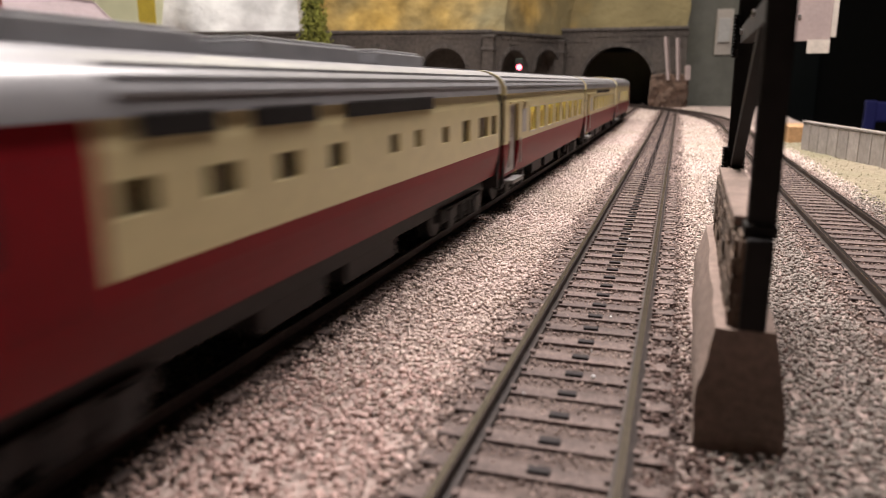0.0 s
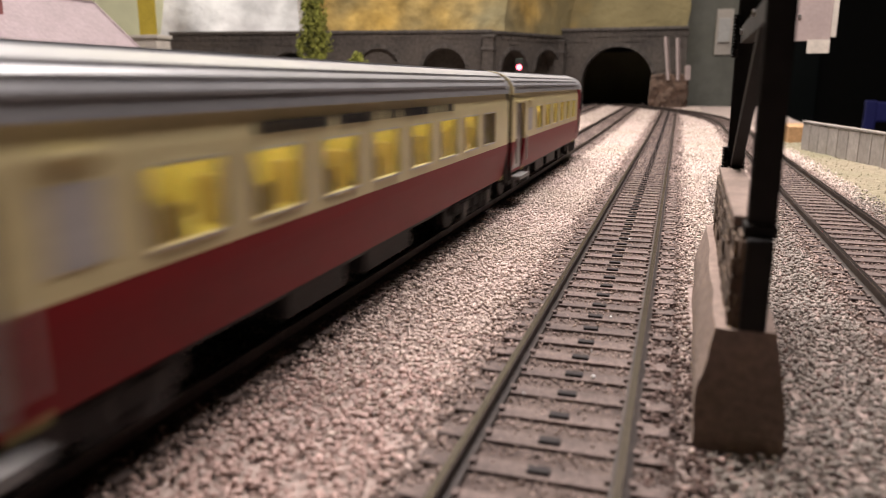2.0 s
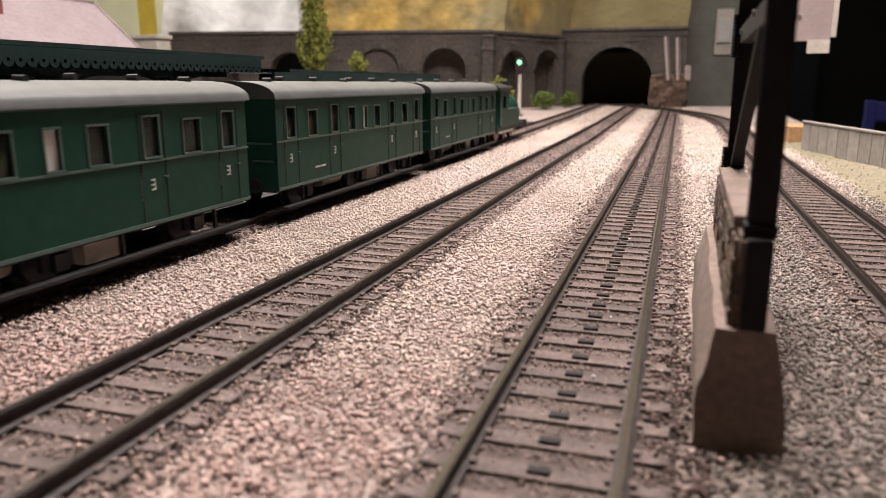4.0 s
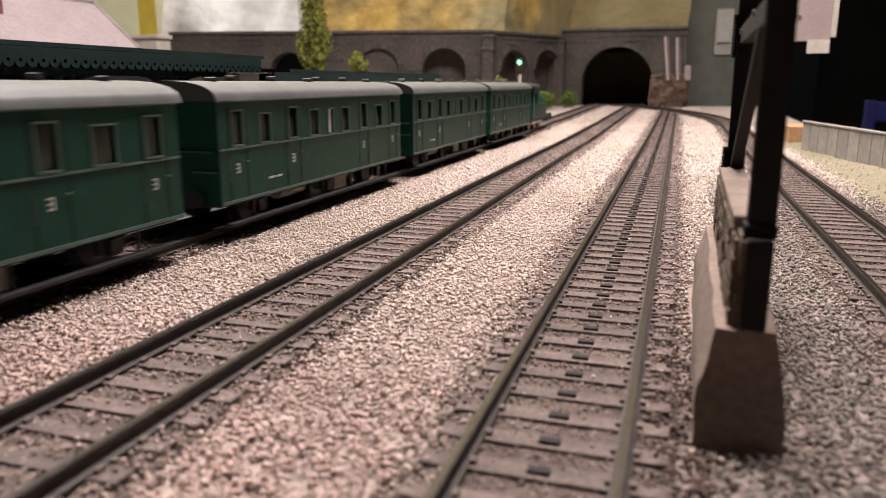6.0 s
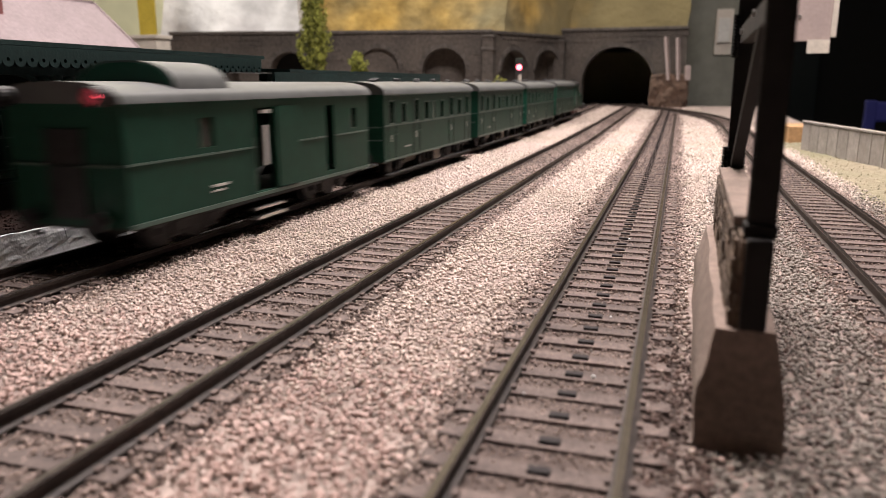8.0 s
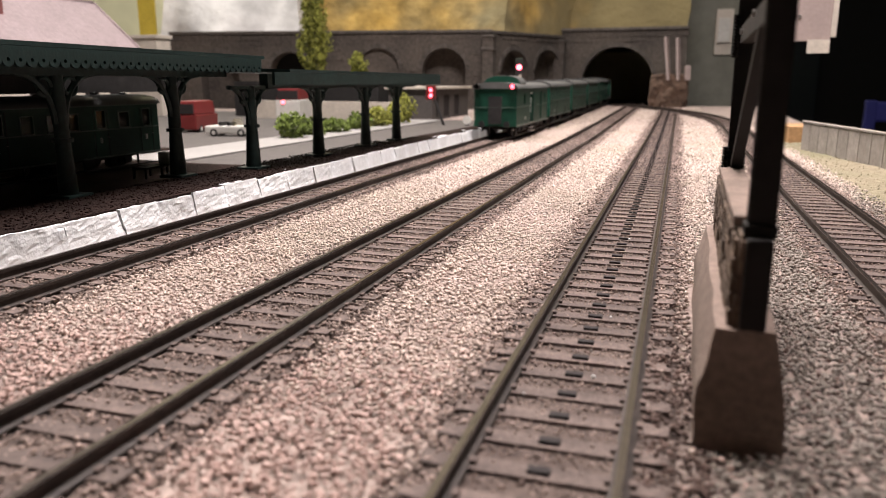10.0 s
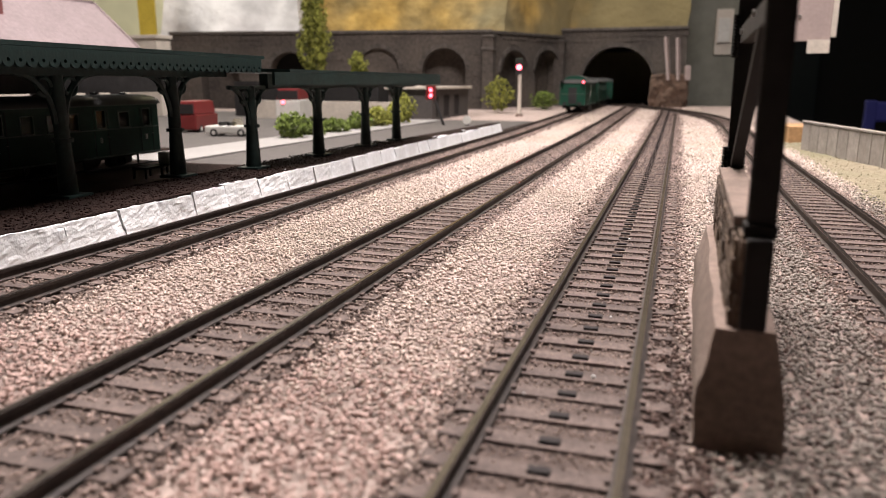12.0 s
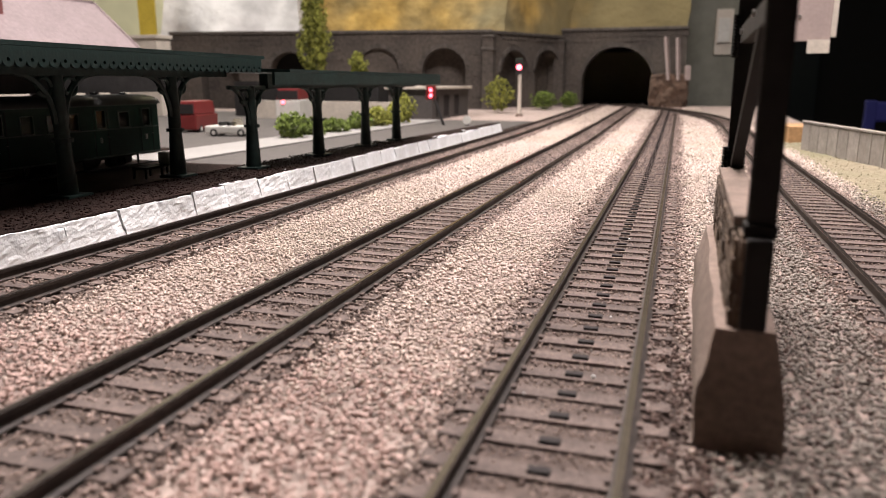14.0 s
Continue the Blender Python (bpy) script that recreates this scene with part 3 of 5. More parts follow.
slab("siding_shade", "black strip standing for the shade round the standing coach", PLAT, -440, -292, 321, 385, -1.2, 2.9, "cinder bed")
slab("pavement", "white paved strip along the road", PAVING, -288, -247, 322, 780, -1.2, 2.4, "pavement", turn=0)
slab("pavement_2", "broad grey forecourt beyond the road", ROAD, -700, -288, 330, 940, -1.2, 2.2, "pavement")


def canopy(name, label, x, y0, y1, z0, z1, scallop, columns):
    c = thing(name, label, "platform canopy")
    bm = B()
    # depth of the scalloped roof set so it shades the standing coach
    wide = 104 if scallop else 36
    sweep(bm, [(0, z1 - 1.2), (1.2, z1 - 1.2), (1.2, z1), (-wide / 2, z1 + 0.3), (-wide - 1.2, z1), (-wide - 1.2, z1 - 1.2), (-wide / 2, z1 - 1.0)], [(x, y0 - 2 if scallop else y0 + 12, 0, 0, 1), (x, y1, 0, 0, 1)])
    part("roof", bm, CANOPY, c)
    if scallop:
        # roof piece added beyond the end to keep light off the standing coach
        bm = B()
        box(bm, x - 100, x - 42, y1 + 0.5, y1 + 46, z1 - 4, z1 - 2)
        part("shade_roof", bm, CANOPY, c)
        # black board added for the darkness under the roof
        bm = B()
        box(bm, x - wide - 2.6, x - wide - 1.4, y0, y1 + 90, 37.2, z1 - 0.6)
        part("shade_board", bm, BLACK, c, "added black board for the darkness under the canopy")
        pitch = 3.7
        n = int((y1 - y0) / pitch)
        for i in range(n):
            bm = B()
            r = pitch / 2
            hole = 0.55
            zc = z0 + r + 0.2
            out = [(r, z1 - 1.3), (-r, z1 - 1.3), (-r, zc)] + [(-r * math.cos(math.pi * k / 8), zc - r * math.sin(math.pi * k / 8)) for k in range(1, 8)] + [(r, zc)]
            inn = [(hole * math.cos(a), zc + hole * math.sin(a)) for a in [math.atan2(pz - zc, pxx) for pxx, pz in out]]
            fr = [[bm.verts.new((px_, yy, pz)) for px_, pz in ring_] for yy in (0, 1.0) for ring_ in (out, inn)]
            m = len(out)
            for k in range(m):
                k2 = (k + 1) % m
                bm.faces.new((fr[0][k], fr[0][k2], fr[1][k2], fr[1][k]))
                bm.faces.new((fr[2][k2], fr[2][k], fr[3][k], fr[3][k2]))
                bm.faces.new((fr[0][k2], fr[0][k], fr[2][k], fr[2][k2]))
                bm.faces.new((fr[1][k], fr[1][k2], fr[3][k2], fr[3][k]))
            ob = part("valance_board", bm, CANOPY, c)
            ob.matrix_basis = pose((x + 1.2) * MM, (y0 + pitch * (i + 0.5)) * MM, 0, 0, 0, 90)
    else:
        bm = B()
        box(bm, x, x + 1.2, y0, y1, z0, z1 - 1.3)
        part("valance_board", bm, CANOPY, c)
    bm = B()
    box(bm, x - wide, x - 0.2, y1 - 2, y1 - 0.8, z0 + 1, z1 - 1.3)
    part("end_board", bm, CANOPY, c)
    bm = B()
    box(bm, x - 19, x - 15, y0 if scallop else y0 + 22, y1 - 3, z0 - 1.5, z1 - 1.6)
    part("beam", bm, CANOPY, c)
    for cy in columns:
        cx = x - 17
        col_top = z0 - 1.0
        bm = B()
        cyl(bm, (cx, cy, 8), (cx, cy, 24), 3.1, 2.3, 12)
        cyl(bm, (cx, cy, 24), (cx, cy, 25.2), 3.2, 3.2, 12)
        cyl(bm, (cx, cy, 25.2), (cx, cy, col_top), 2.3, 2.0, 12)
        col = part("column", bm, CANOPY, c, smooth=True)
        bm = B()
        box(bm, cx - 5, cx + 5, cy - 5, cy + 5, 6.8, 8)
        part("foot", bm, CANOPY, col, bevel=0.3)
        for s in (-1, 1):
            bm = B()
            tube(bm, [(cx, cy + s * (2 + 12.5 * (1 - math.cos(math.pi / 2 * k / 10))), col_top - 15 + 15 * math.sin(math.pi / 2 * k / 10)) for k in range(11)], 1.0)
            bar(bm, (cx, cy + s * 1.5, col_top), (cx, cy + s * 15.5, col_top), 1.6, 1.4)
            part("bracket", bm, CANOPY, col)
            bm = B()
            tube(bm, [(cx, cy + s * (5.0 + 2.7 * math.cos(2 * math.pi * k / 12)), col_top - 3.8 + 2.7 * math.sin(2 * math.pi * k / 12)) for k in range(12)], 0.7, closed=True)
            part("bracket_ring", bm, CANOPY, col)
    return c


canopy("platform_canopy", "dark green platform canopy with scalloped pierced valance", -163, 40, 272, 45.6, 52.4, True, (72, 127, 182, 236))
canopy("low_canopy", "lower dark green platform canopy with plain valance", -150, 257, 466, 41, 47.2, False, (268, 327, 385, 433))


# ---- trestle on its masonry base ----
def trestle():
    t = thing("steel_trestle", "black steel trestle on a tapered stone and concrete base", "trestle", 9.0, 86, -1.2, -1.0)
    bm = B()
    vs = box(bm, -5, 5.2, 0, 74, 0, 15)
    for v in vs:
        if v.co.z > 1:
            v.co.x = -3.2 if v.co.x < 0 else 3.4
            v.co.y += 1.5 if v.co.y < 10 else -3
    bmesh.ops.subdivide_edges(bm, edges=bm.edges[:], cuts=7, use_grid_fill=True)
    for v in bm.verts:
        v.co.x += (-0.7 if v.co.x < 0 else 0.5) * math.sin(math.pi * v.co.z / 15) ** 2
        v.co += noise.noise_vector(v.co * 0.25) * 0.5 + noise.noise_vector(v.co * 0.9) * 0.12
    part("concrete_base", bm, CONCRETE, t, smooth=True)
    bm = B()
    box(bm, -1.3, 1.8, 3, 68, 14.6, 26)
    pier = part("pier_core", bm, RUBBLE, t, bevel=0.4)
    rng = random.Random(5)
    for face in (0, 1, 2):
        z = 15.0
        while z < 25.5:
            y = rng.uniform(-2, 0)
            end = 66 if face < 2 else 3.1
            while y < end:
                w = rng.uniform(2.4, 5.0)
                h = rng.uniform(1.6, 2.3)
                bm = B()
                if face < 2:
                    x0 = -2.0 if face == 0 else 1.7
                    vs = box(bm, x0, x0 + rng.uniform(0.5, 0.9), 3 + max(y, 0), 3 + min(y + w - 0.3, 65.5), z, min(z + 1.9, 26.2))
                else:
                    vs = box(bm, -1.3 + max(y, 0), -1.3 + min(y + w - 0.3, 3.2), 2.3, 3.1, z, min(z + 1.9, 26.2))
                for v in vs:
                    v.co += Vector([rng.uniform(-0.18, 0.18) for _ in range(3)])
                part("rubble_stone", bm, RUBBLE, pier)
                y += w
            z += 2.1
    bm = B()
    box(bm, -1.9, 2.3, 8, 69, 26.2, 27.4)
    part("cap_slab", bm, CONCRETE, t, "pale cap slab", bevel=0.3)
    for py, base, label in ((5.0, 15.5, ""), (66, 26, "")):
        bm = B()
        zb = base if py > 10 else 26.4
        box(bm, 0.65, 1.15, py - 0.99, py + 0.99, zb, 64)
        post = part("post", bm, BLACK_STEEL, t)
        for o in (-1.25, 1.25):
            bm = B()
            box(bm, -0.6, 2.4, py + o - 0.25, py + o + 0.25, zb, 64)
            part("flange", bm, BLACK_STEEL, post)
        if py < 10:
            bm = B()
            box(bm, -1.0, 2.6, py - 2.1, py + 2, 25.6, 27.2)
            part("collar", bm, BLACK_STEEL, post, bevel=0.3)
            bm = B()
            box(bm, -0.7, 2.2, 1.2, 4, 15, 25.8)
            part("shoe", bm, BLACK_STEEL, post, bevel=0.4)
    for z in (51.6, 62):
        bm = B()
        bar(bm, (0.9, 6, z), (0.9, 65, z), 2.0, 3.0)
        part("crossbeam", bm, WEATHERED, t, "weathered brown crossbeam")
    bm = B()
    bar(bm, (0.9, 64, 27.5), (0.9, 22, 51), 1.8, 2.0)
    part("brace", bm, BLACK_STEEL, t)
    for ix, iy, z0, n in ((-1.0, 62.5, 47.5, 26), (-1.1, 63.5, 25.5, 20), (1.9, 63.0, 26.8, 12)):
        bm = B()
        rings = []
        for k in range(n):
            r = 0.7 if k % 2 else 0.4
            rings.append([bm.verts.new((ix + r * math.cos(a), iy + r * math.sin(a), z0 + k * 0.3)) for a in [math.pi * i / 5 for i in range(10)]])
        for a, b in zip(rings, rings[1:]):
            for i in range(10):
                bm.faces.new((a[i], a[(i + 1) % 10], b[(i + 1) % 10], b[i]))
        part("insulator", bm, BLACK_STEEL, t, "small ribbed insulator")
    # small bright studs added in place of a white reflection on the steel
    for iy, z in ((58, 51.8), (30, 52.6)):
        bm = B()
        cyl(bm, (-0.6, iy, z), (-0.1, iy, z), 0.5, 0.4, 8)
        part("glint_stud", bm, CHROME, t, "bright stud added for a small white reflection")


trestle()


# ---- trains ----
def wheelset(parent, y, r=5.2, spoke=False):
    bm = B()
    for s in (-1, 1):
        cyl(bm, (s * 6.9, y, r + 2.5), (s * 9.4, y, r + 2.5), r, r, 20)
        cyl(bm, (s * 6.4, y, r + 2.5), (s * 7.0, y, r + 2.5), r + 1.0, r + 1.0, 20)
    cyl(bm, (-9, y, r + 2.5), (9, y, r + 2.5), 0.8, 0.8, 8)
    part("wheelset", bm, BLACK, parent)


def bogie(parent, y):
    bm = B()
    box(bm, -11, 11, y - 3, y + 3, 7.5, 10.5)
    ob = part("bogie", bm, BLACK, parent)
    for s in (-1, 1):
        bm = B()
        box(bm, s * 12.2 - 1.2, s * 12.2 + 1.2, y - 19, y + 19, 7.0, 10.5)
        part("side_frame", bm, BLACK, ob, bevel=0.3)
        for o in (-13, 13):
            bm = B()
            box(bm, s * 12.8 - 1.3, s * 12.8 + 1.3, y + o - 2.6, y + o + 2.6, 5.2, 10.0)
            part("axle_box", bm, BLACK, ob, bevel=0.3)
        for o in (-4, 4):
            bm = B()
            cyl(bm, (s * 13.2, y + o, 6), (s * 13.2, y + o, 10), 1.5, 1.5, 8)
            part("spring", bm, BLACK, ob)
    wheelset(ob, y - 13)
    wheelset(ob, y + 13)


def roof_profile(half, edge, top, n=10, flat=0.62):
    pts = [(-half, edge)]
    for i in range(1, n):
        a = math.pi * i / n
        pts.append((-half * math.copysign(abs(math.cos(a)) ** flat, math.cos(a)), edge + (top - edge) * math.sin(a) ** 0.8))
    return pts + [(half, edge)]


def express_car(length, windows, door, nose, lit, lettering, label, power=False):
    """One carriage of the red and cream train: y from 0 to length, the nose (if any) at -1 the near end, 1 the far end."""
    car = thing("express_carriage", label, "train carriage", group="red and cream express train")
    y0, y1 = 3.2, length - 3.0
    nl = 39 if power else 28
    ya, yb = (y0 + nl if nose < 0 else y0), (y1 - nl if nose > 0 else y1)
    low = 13.8 if power else 11.6
    holes = [(a, b, za, zb) for a, b, za, zb in windows]
    for s in (-1, 1):
        x0, x1 = sorted((s * 15.4, s * 16.5))
        bm = B()
        dh = [(door[0], door[1], low + 1, 22.6)] if door else []
        panel(bm, x0, x1, ya, yb, low, 22.6, dh)
        for z in (20.5, 18.5, 16.5):
            bmesh.ops.bisect_plane(bm, geom=bm.verts[:] + bm.edges[:] + bm.faces[:], plane_co=(0, 0, z), plane_no=(0, 0, 1))
        for v in bm.verts:
            v.co.x -= s * 1.5 * max((22.0 - v.co.z) / (22.0 - low), 0) ** 1.5
        part("lower_side", bm, TEE_RED, car, "glossy crimson lower bodyside")
        bm = B()
        dh = [(door[0], door[1], 22.6, 35.0)] if door else []
        panel(bm, x0, x1, ya, yb, 22.6, 38.6, holes + dh)
        for z in (35.4, 37.0):
            bmesh.ops.bisect_plane(bm, geom=bm.verts[:] + bm.edges[:] + bm.faces[:], plane_co=(0, 0, z), plane_no=(0, 0, 1))
        for v in bm.verts:
            v.co.x -= s * 0.7 * max((v.co.z - 34.2) / 4.4, 0) ** 2
        side = part("upper_side", bm, TEE_CREAM, car, "cream painted window band")
        for a, b, za, zb in holes:
            bm = B()
            xi = s * 15.7
            box(bm, min(xi, xi + s * 0.2), max(xi, xi + s * 0.2), a, b, za, zb)
            part("window", bm, PANE, side)
            if power:
                continue
            bm = B()
            for f in ((a - 0.35, a, za - 0.3, zb + 0.3), (b, b + 0.35, za - 0.3, zb + 0.3), (a, b, zb, zb + 0.35), (a, b, za - 0.35, za)):
                box(bm, min(s * 16.3, s * 16.72), max(s * 16.3, s * 16.72), *f)
            part("window_frame", bm, CHROME, side)
        if door:
            bm = B()
            box(bm, *sorted((s * 14.4, s * 15.0)), door[0], door[1], 12.0, 35.0)
            d = part("door", bm, GREY_DOOR, car, "recessed grey and cream entrance door")
            bm = B()
            box(bm, *sorted((s * 15.0, s * 15.3)), door[0] + 2.5, door[1] - 2.5, 24, 32)
            part("window", bm, PANE, d)
            bm = B()
            box(bm, *sorted((s * 13.5, s * 18.2)), door[0] - 0.5, door[1] + 0.5, 9.4, 10.6)
            part("step", bm, STEP_GREY, car)
            bm = B()
            for yy in (door[0] - 1.2, door[1] + 1.2):
                cyl(bm, (s * 16.9, yy, 15), (s * 16.9, yy, 23.5), 0.3, 0.3, 6)
            part("handrail", bm, CHROME, car)
        if lit:
            bm = B()
            box(bm, *sorted((s * 16.3, s * 16.62)), 30.5, 37.5, 25, 33)
            part("frosted_window", bm, GREY_DOOR, side, "grey frosted window", bevel=0.1)
            bm = B()
            for a, b in ((door[0] - 0.6, door[1] + 0.6), (30, 38)):
                box(bm, *sorted((s * 16.4, s * 17.0)), a, b, 35.2, 35.8)
            part("rain_strip", bm, TEE_CREAM, side)
        if lettering:
            bm = B()
            rng = random.Random(3)
            y = length * 0.30
            while y < length * 0.70:
                w = rng.uniform(1.2, 2.2)
                box(bm, *sorted((s * 16.45, s * 16.65)), y, y + w, 35.3, 36.9)
                y += w + (0.7 if rng.random() < 0.85 else 3)
            part("lettering", bm, STUD, car, "dark lettering too small to read")
        if power:
            bm = B()
            for a, b in ((48, 62), (70, 86), (98, 142)):
                k = a
                while k < b:
                    box(bm, *sorted((s * 16.3, s * 16.8)), k, k + 1.1, 36.3, 38.9)
                    k += 1.6
            part("louvre", bm, BLACK, car, "dark ventilation louvres under the roof edge")
    # roof in ridged strips
    prof = roof_profile(16.7, 38.5, 46.0, 14)
    bm = B()
    ends = [(0, ya, 0, 0, 1), (0, yb, 0, 0, 1)]
    sweep(bm, prof, ends)
    roof = part("roof", bm, TEE_ROOF, car, "dark glossy grey ribbed roof", smooth=True)
    for i in (1, 2, 3, 5, 9, 11, 12, 13):
        bm = B()
        (xa, za) = prof[i]
        bar(bm, (xa, ya + 3, za), (xa, yb - 3, za), 0.5, 0.5)
        part("roof_rib", bm, TEE_ROOF, roof)
    if power:
        for a, b in ((40, 70), (84, 120), (130, 158)):
            bm = B()
            box(bm, -9, 9, a, b, 45, 48.0)
            for k in range(int((b - a) / 4)):
                box(bm, -8, 8, a + 1 + k * 4, a + 3 + k * 4, 48.0, 48.7)
            part("roof_grille", bm, TEE_ROOF, roof, bevel=0.3)
        for s in (-1, 1):
            bm = B()
            cyl(bm, (s * 6, yb - 42, 45.0), (s * 6, yb - 26, 45.0), 0.7, 0.7)
            part("air_horn", bm, CHROME, roof)
    # ends
    for e, yy in ((-1, y0), (1, y1)):
        if nose == e:
            bm = B()
            half = [(-15.0, low), (-16.1, 16.5), (-16.5, 21.5), (-16.5, 35), (-16.0, 38.5), (16.0, 38.5), (16.5, 35), (16.5, 21.5), (16.1, 16.5), (15.0, low)]
            base = ya if e < 0 else yb
            sts = []
            for f, k, dz in ((0, 1, 0), (nl - 18, 0.995, 0), (nl - 10, 0.97, 0.3), (nl - 4, 0.90, 1.2), (nl, 0.74, 3.2)):
                sts.append((0, base + e * f, dz, 0, k))
            sweep(bm, half, sts)
            part("nose", bm, TEE_RED, car, "rounded crimson driving end", smooth=True)
            bm = B()
            sweep(bm, roof_profile(16.7, 38.5, 46.0, 14), sts)
            part("nose_roof", bm, TEE_ROOF, roof, "grey roof curving down over the driving end", smooth=True)
            for s in (-1, 1):
                bm = B()
                for f0, f1 in ((4.6, 5.0), (9.6, 10.0)):
                    box(bm, *sorted((s * 15.5, s * 16.58)), *sorted((base + e * f0, base + e * f1)), 20.0, 35.5)
                part("cab_door", bm, BLACK, car, "dark gaps of the cab door")
                bm = B()
                box(bm, *sorted((s * 16.5, s * 16.9)), *sorted((base + e * 13, base + e * 16)), 27, 34)
                part("cab_window", bm, STUD, car)
                bm = B()
                cyl(bm, (s * 9, base + e * 24, 20), (s * 9, base + e * 28, 20), 2, 1.8, 12)
                part("headlight", bm, CHROME, car)
                if not power:
                    bm = B()
                    cyl(bm, (s * 16.9, base + e * 5, 18), (s * 16.9, base + e * 5, 28), 0.3, 0.3, 6)
                    part("handrail", bm, CHROME, car)
            bm = B()
            box(bm, -11, 11, *sorted((base + e * 25.0, base + e * 27.4)), 28, 35)
            part("windscreen", bm, STUD, car, bevel=0.5)
        else:
            bm = B()
            box(bm, -16.3, 16.3, yy if e < 0 else yy - 1.2, yy + 1.2 if e < 0 else yy, 10, 38.5)
            part("end_wall", bm, BLACK, car, "black carriage end")
            bm = B()
            box(bm, -11, 11, yy - 2.6, yy + 2.6, 9, 40)
            part("bellows", bm, BLACK, car, "black corridor bellows", bevel=0.6)
            if e < 0 and lit:
                bm = B()
                sweep(bm, roof_profile(16.8, 38.0, 46.1, 12), [(0, yy - 0.3, 0, 0, 1), (0, yy + 0.9, 0, 0, 1)])
                part("end_hoop", bm, TEE_CREAM, car)
    bm = B()
    box(bm, -12.0, 12.0, y0 + 3, y1 - 3, 9.4, low + 0.6)
    part("floor_pan", bm, BLACK, car)
    if lit:
        bm = B()
        box(bm, -6, 6, door[1] + 6, length * 0.84 if lettering else yb - 6, 36.8, 37.6)
        part("light_strip", bm, TEE_LIT, car, "warm yellow interior light strip")
        bm = B()
        box(bm, -15.2, 15.2, door[1] + 3, yb - 1, 22.0, 22.6)
        box(bm, -15.2, 15.2, door[1] + 2, door[1] + 3, 11, 38.2)
        box(bm, -0.4, 0.4, door[1] + 3, yb - 3, 22.6, 38)
        box(bm, -15.2, 15.2, yb - 3, yb - 2, 11, 38.2)
        if lettering:
            box(bm, -15.2, 15.2, length * 0.86, length * 0.865, 22.6, 38.2)
        part("interior", bm, TEE_LINING, car, "yellow carriage interior")
        for a, b, za, zb in windows:
            for s in (-1, 1):
                bm = B()
                mid = (a + b) / 2
                box(bm, *sorted((s * 5, s * 14)), mid - 3.4, mid - 1.4, 22.6, 29.5)
                box(bm, *sorted((s * 5, s * 14)), mid + 1.2, mid + 3.2, 22.6, 28.0)
                part("seat", bm, TAN, car, bevel=0.4)
    else:
        bm = B()
        box(bm, -13, 13, ya + 2, yb - 2, 14, 36)
        part("engine_room", bm, ENGINE_IN, car)
    for yb_ in (32, length - 32):
        bogie(car, yb_)
    bm = B()
    for a, b in ((length * 0.36, length * 0.46), (length * 0.5, length * 0.62)):
        box(bm, -12, 12, a, b, 5.5, 9.7)
    part("equipment_box", bm, BLACK, car, bevel=0.4)
    return car


def windows_from(a, step, n, w=13.2):
    return [(a + step * i, a + step * i + w, 24.6, 33.2) for i in range(n)]


E1 = express_car(211, [(44, 50.5, 28.6, 32.4), (59, 66, 28.6, 32.4), (75, 82, 28.6, 32.4), (91, 97, 28.6, 32.4), (117, 122, 28.6, 32.2), (131, 136, 28.6, 32.2), (150, 155, 28.0, 31.8),
                       (167, 174, 26.8, 32.4), (183, 194, 26.8, 32.4), (197, 204, 26.8, 32.4)], None, -1, False, False,
                 "crimson and cream power car with small windows and grey roof", power=True)
COACH_W = windows_from(44, 19.7, 8)
E2 = express_car(210, COACH_W, (10, 25), 0, True, False, "crimson and cream express coach with yellow lit windows")
E3 = express_car(218, windows_from(44, 19.9, 8), (10, 25), 0, True, True, "crimson and cream dining coach with lettering over its windows")
E4 = express_car(198, windows_from(46.5, 19.7, 6, 12.5), (10, 25), 1, True, False, "crimson and cream driving coach with a red rounded end")


def ventilator(bm, x, y, z):
    cyl(bm, (x, y, z - 1.6), (x, y, z + 0.5), 0.8, 0.8, 8)
    cyl(bm, (x - 1.5, y, z + 0.8), (x + 1.5, y, z + 0.8), 0.8, 0.8, 8)


def digit_three(bm, x, y, z, h, s):
    """The class numeral 3 in flat strokes on a carriage side."""
    w, k = h * 0.55, h * 0.17
    for za in (0, (h - k) / 2, h - k):
        box(bm, *sorted((x, x + s * 0.15)), y, y + w, z + za, z + za + k)
    yy = y + w - k
    box(bm, *sorted((x, x + s * 0.15)), yy, yy + k, z, z + h)


COACH_DOORS = [6.3, 36.9, 90.8, 120.6]
COACH_WINDOWS = [(20.2, 25.8), (50.6, 56.3), (63.6, 67.2), (74.5, 79.9), (104.8, 111.2)]


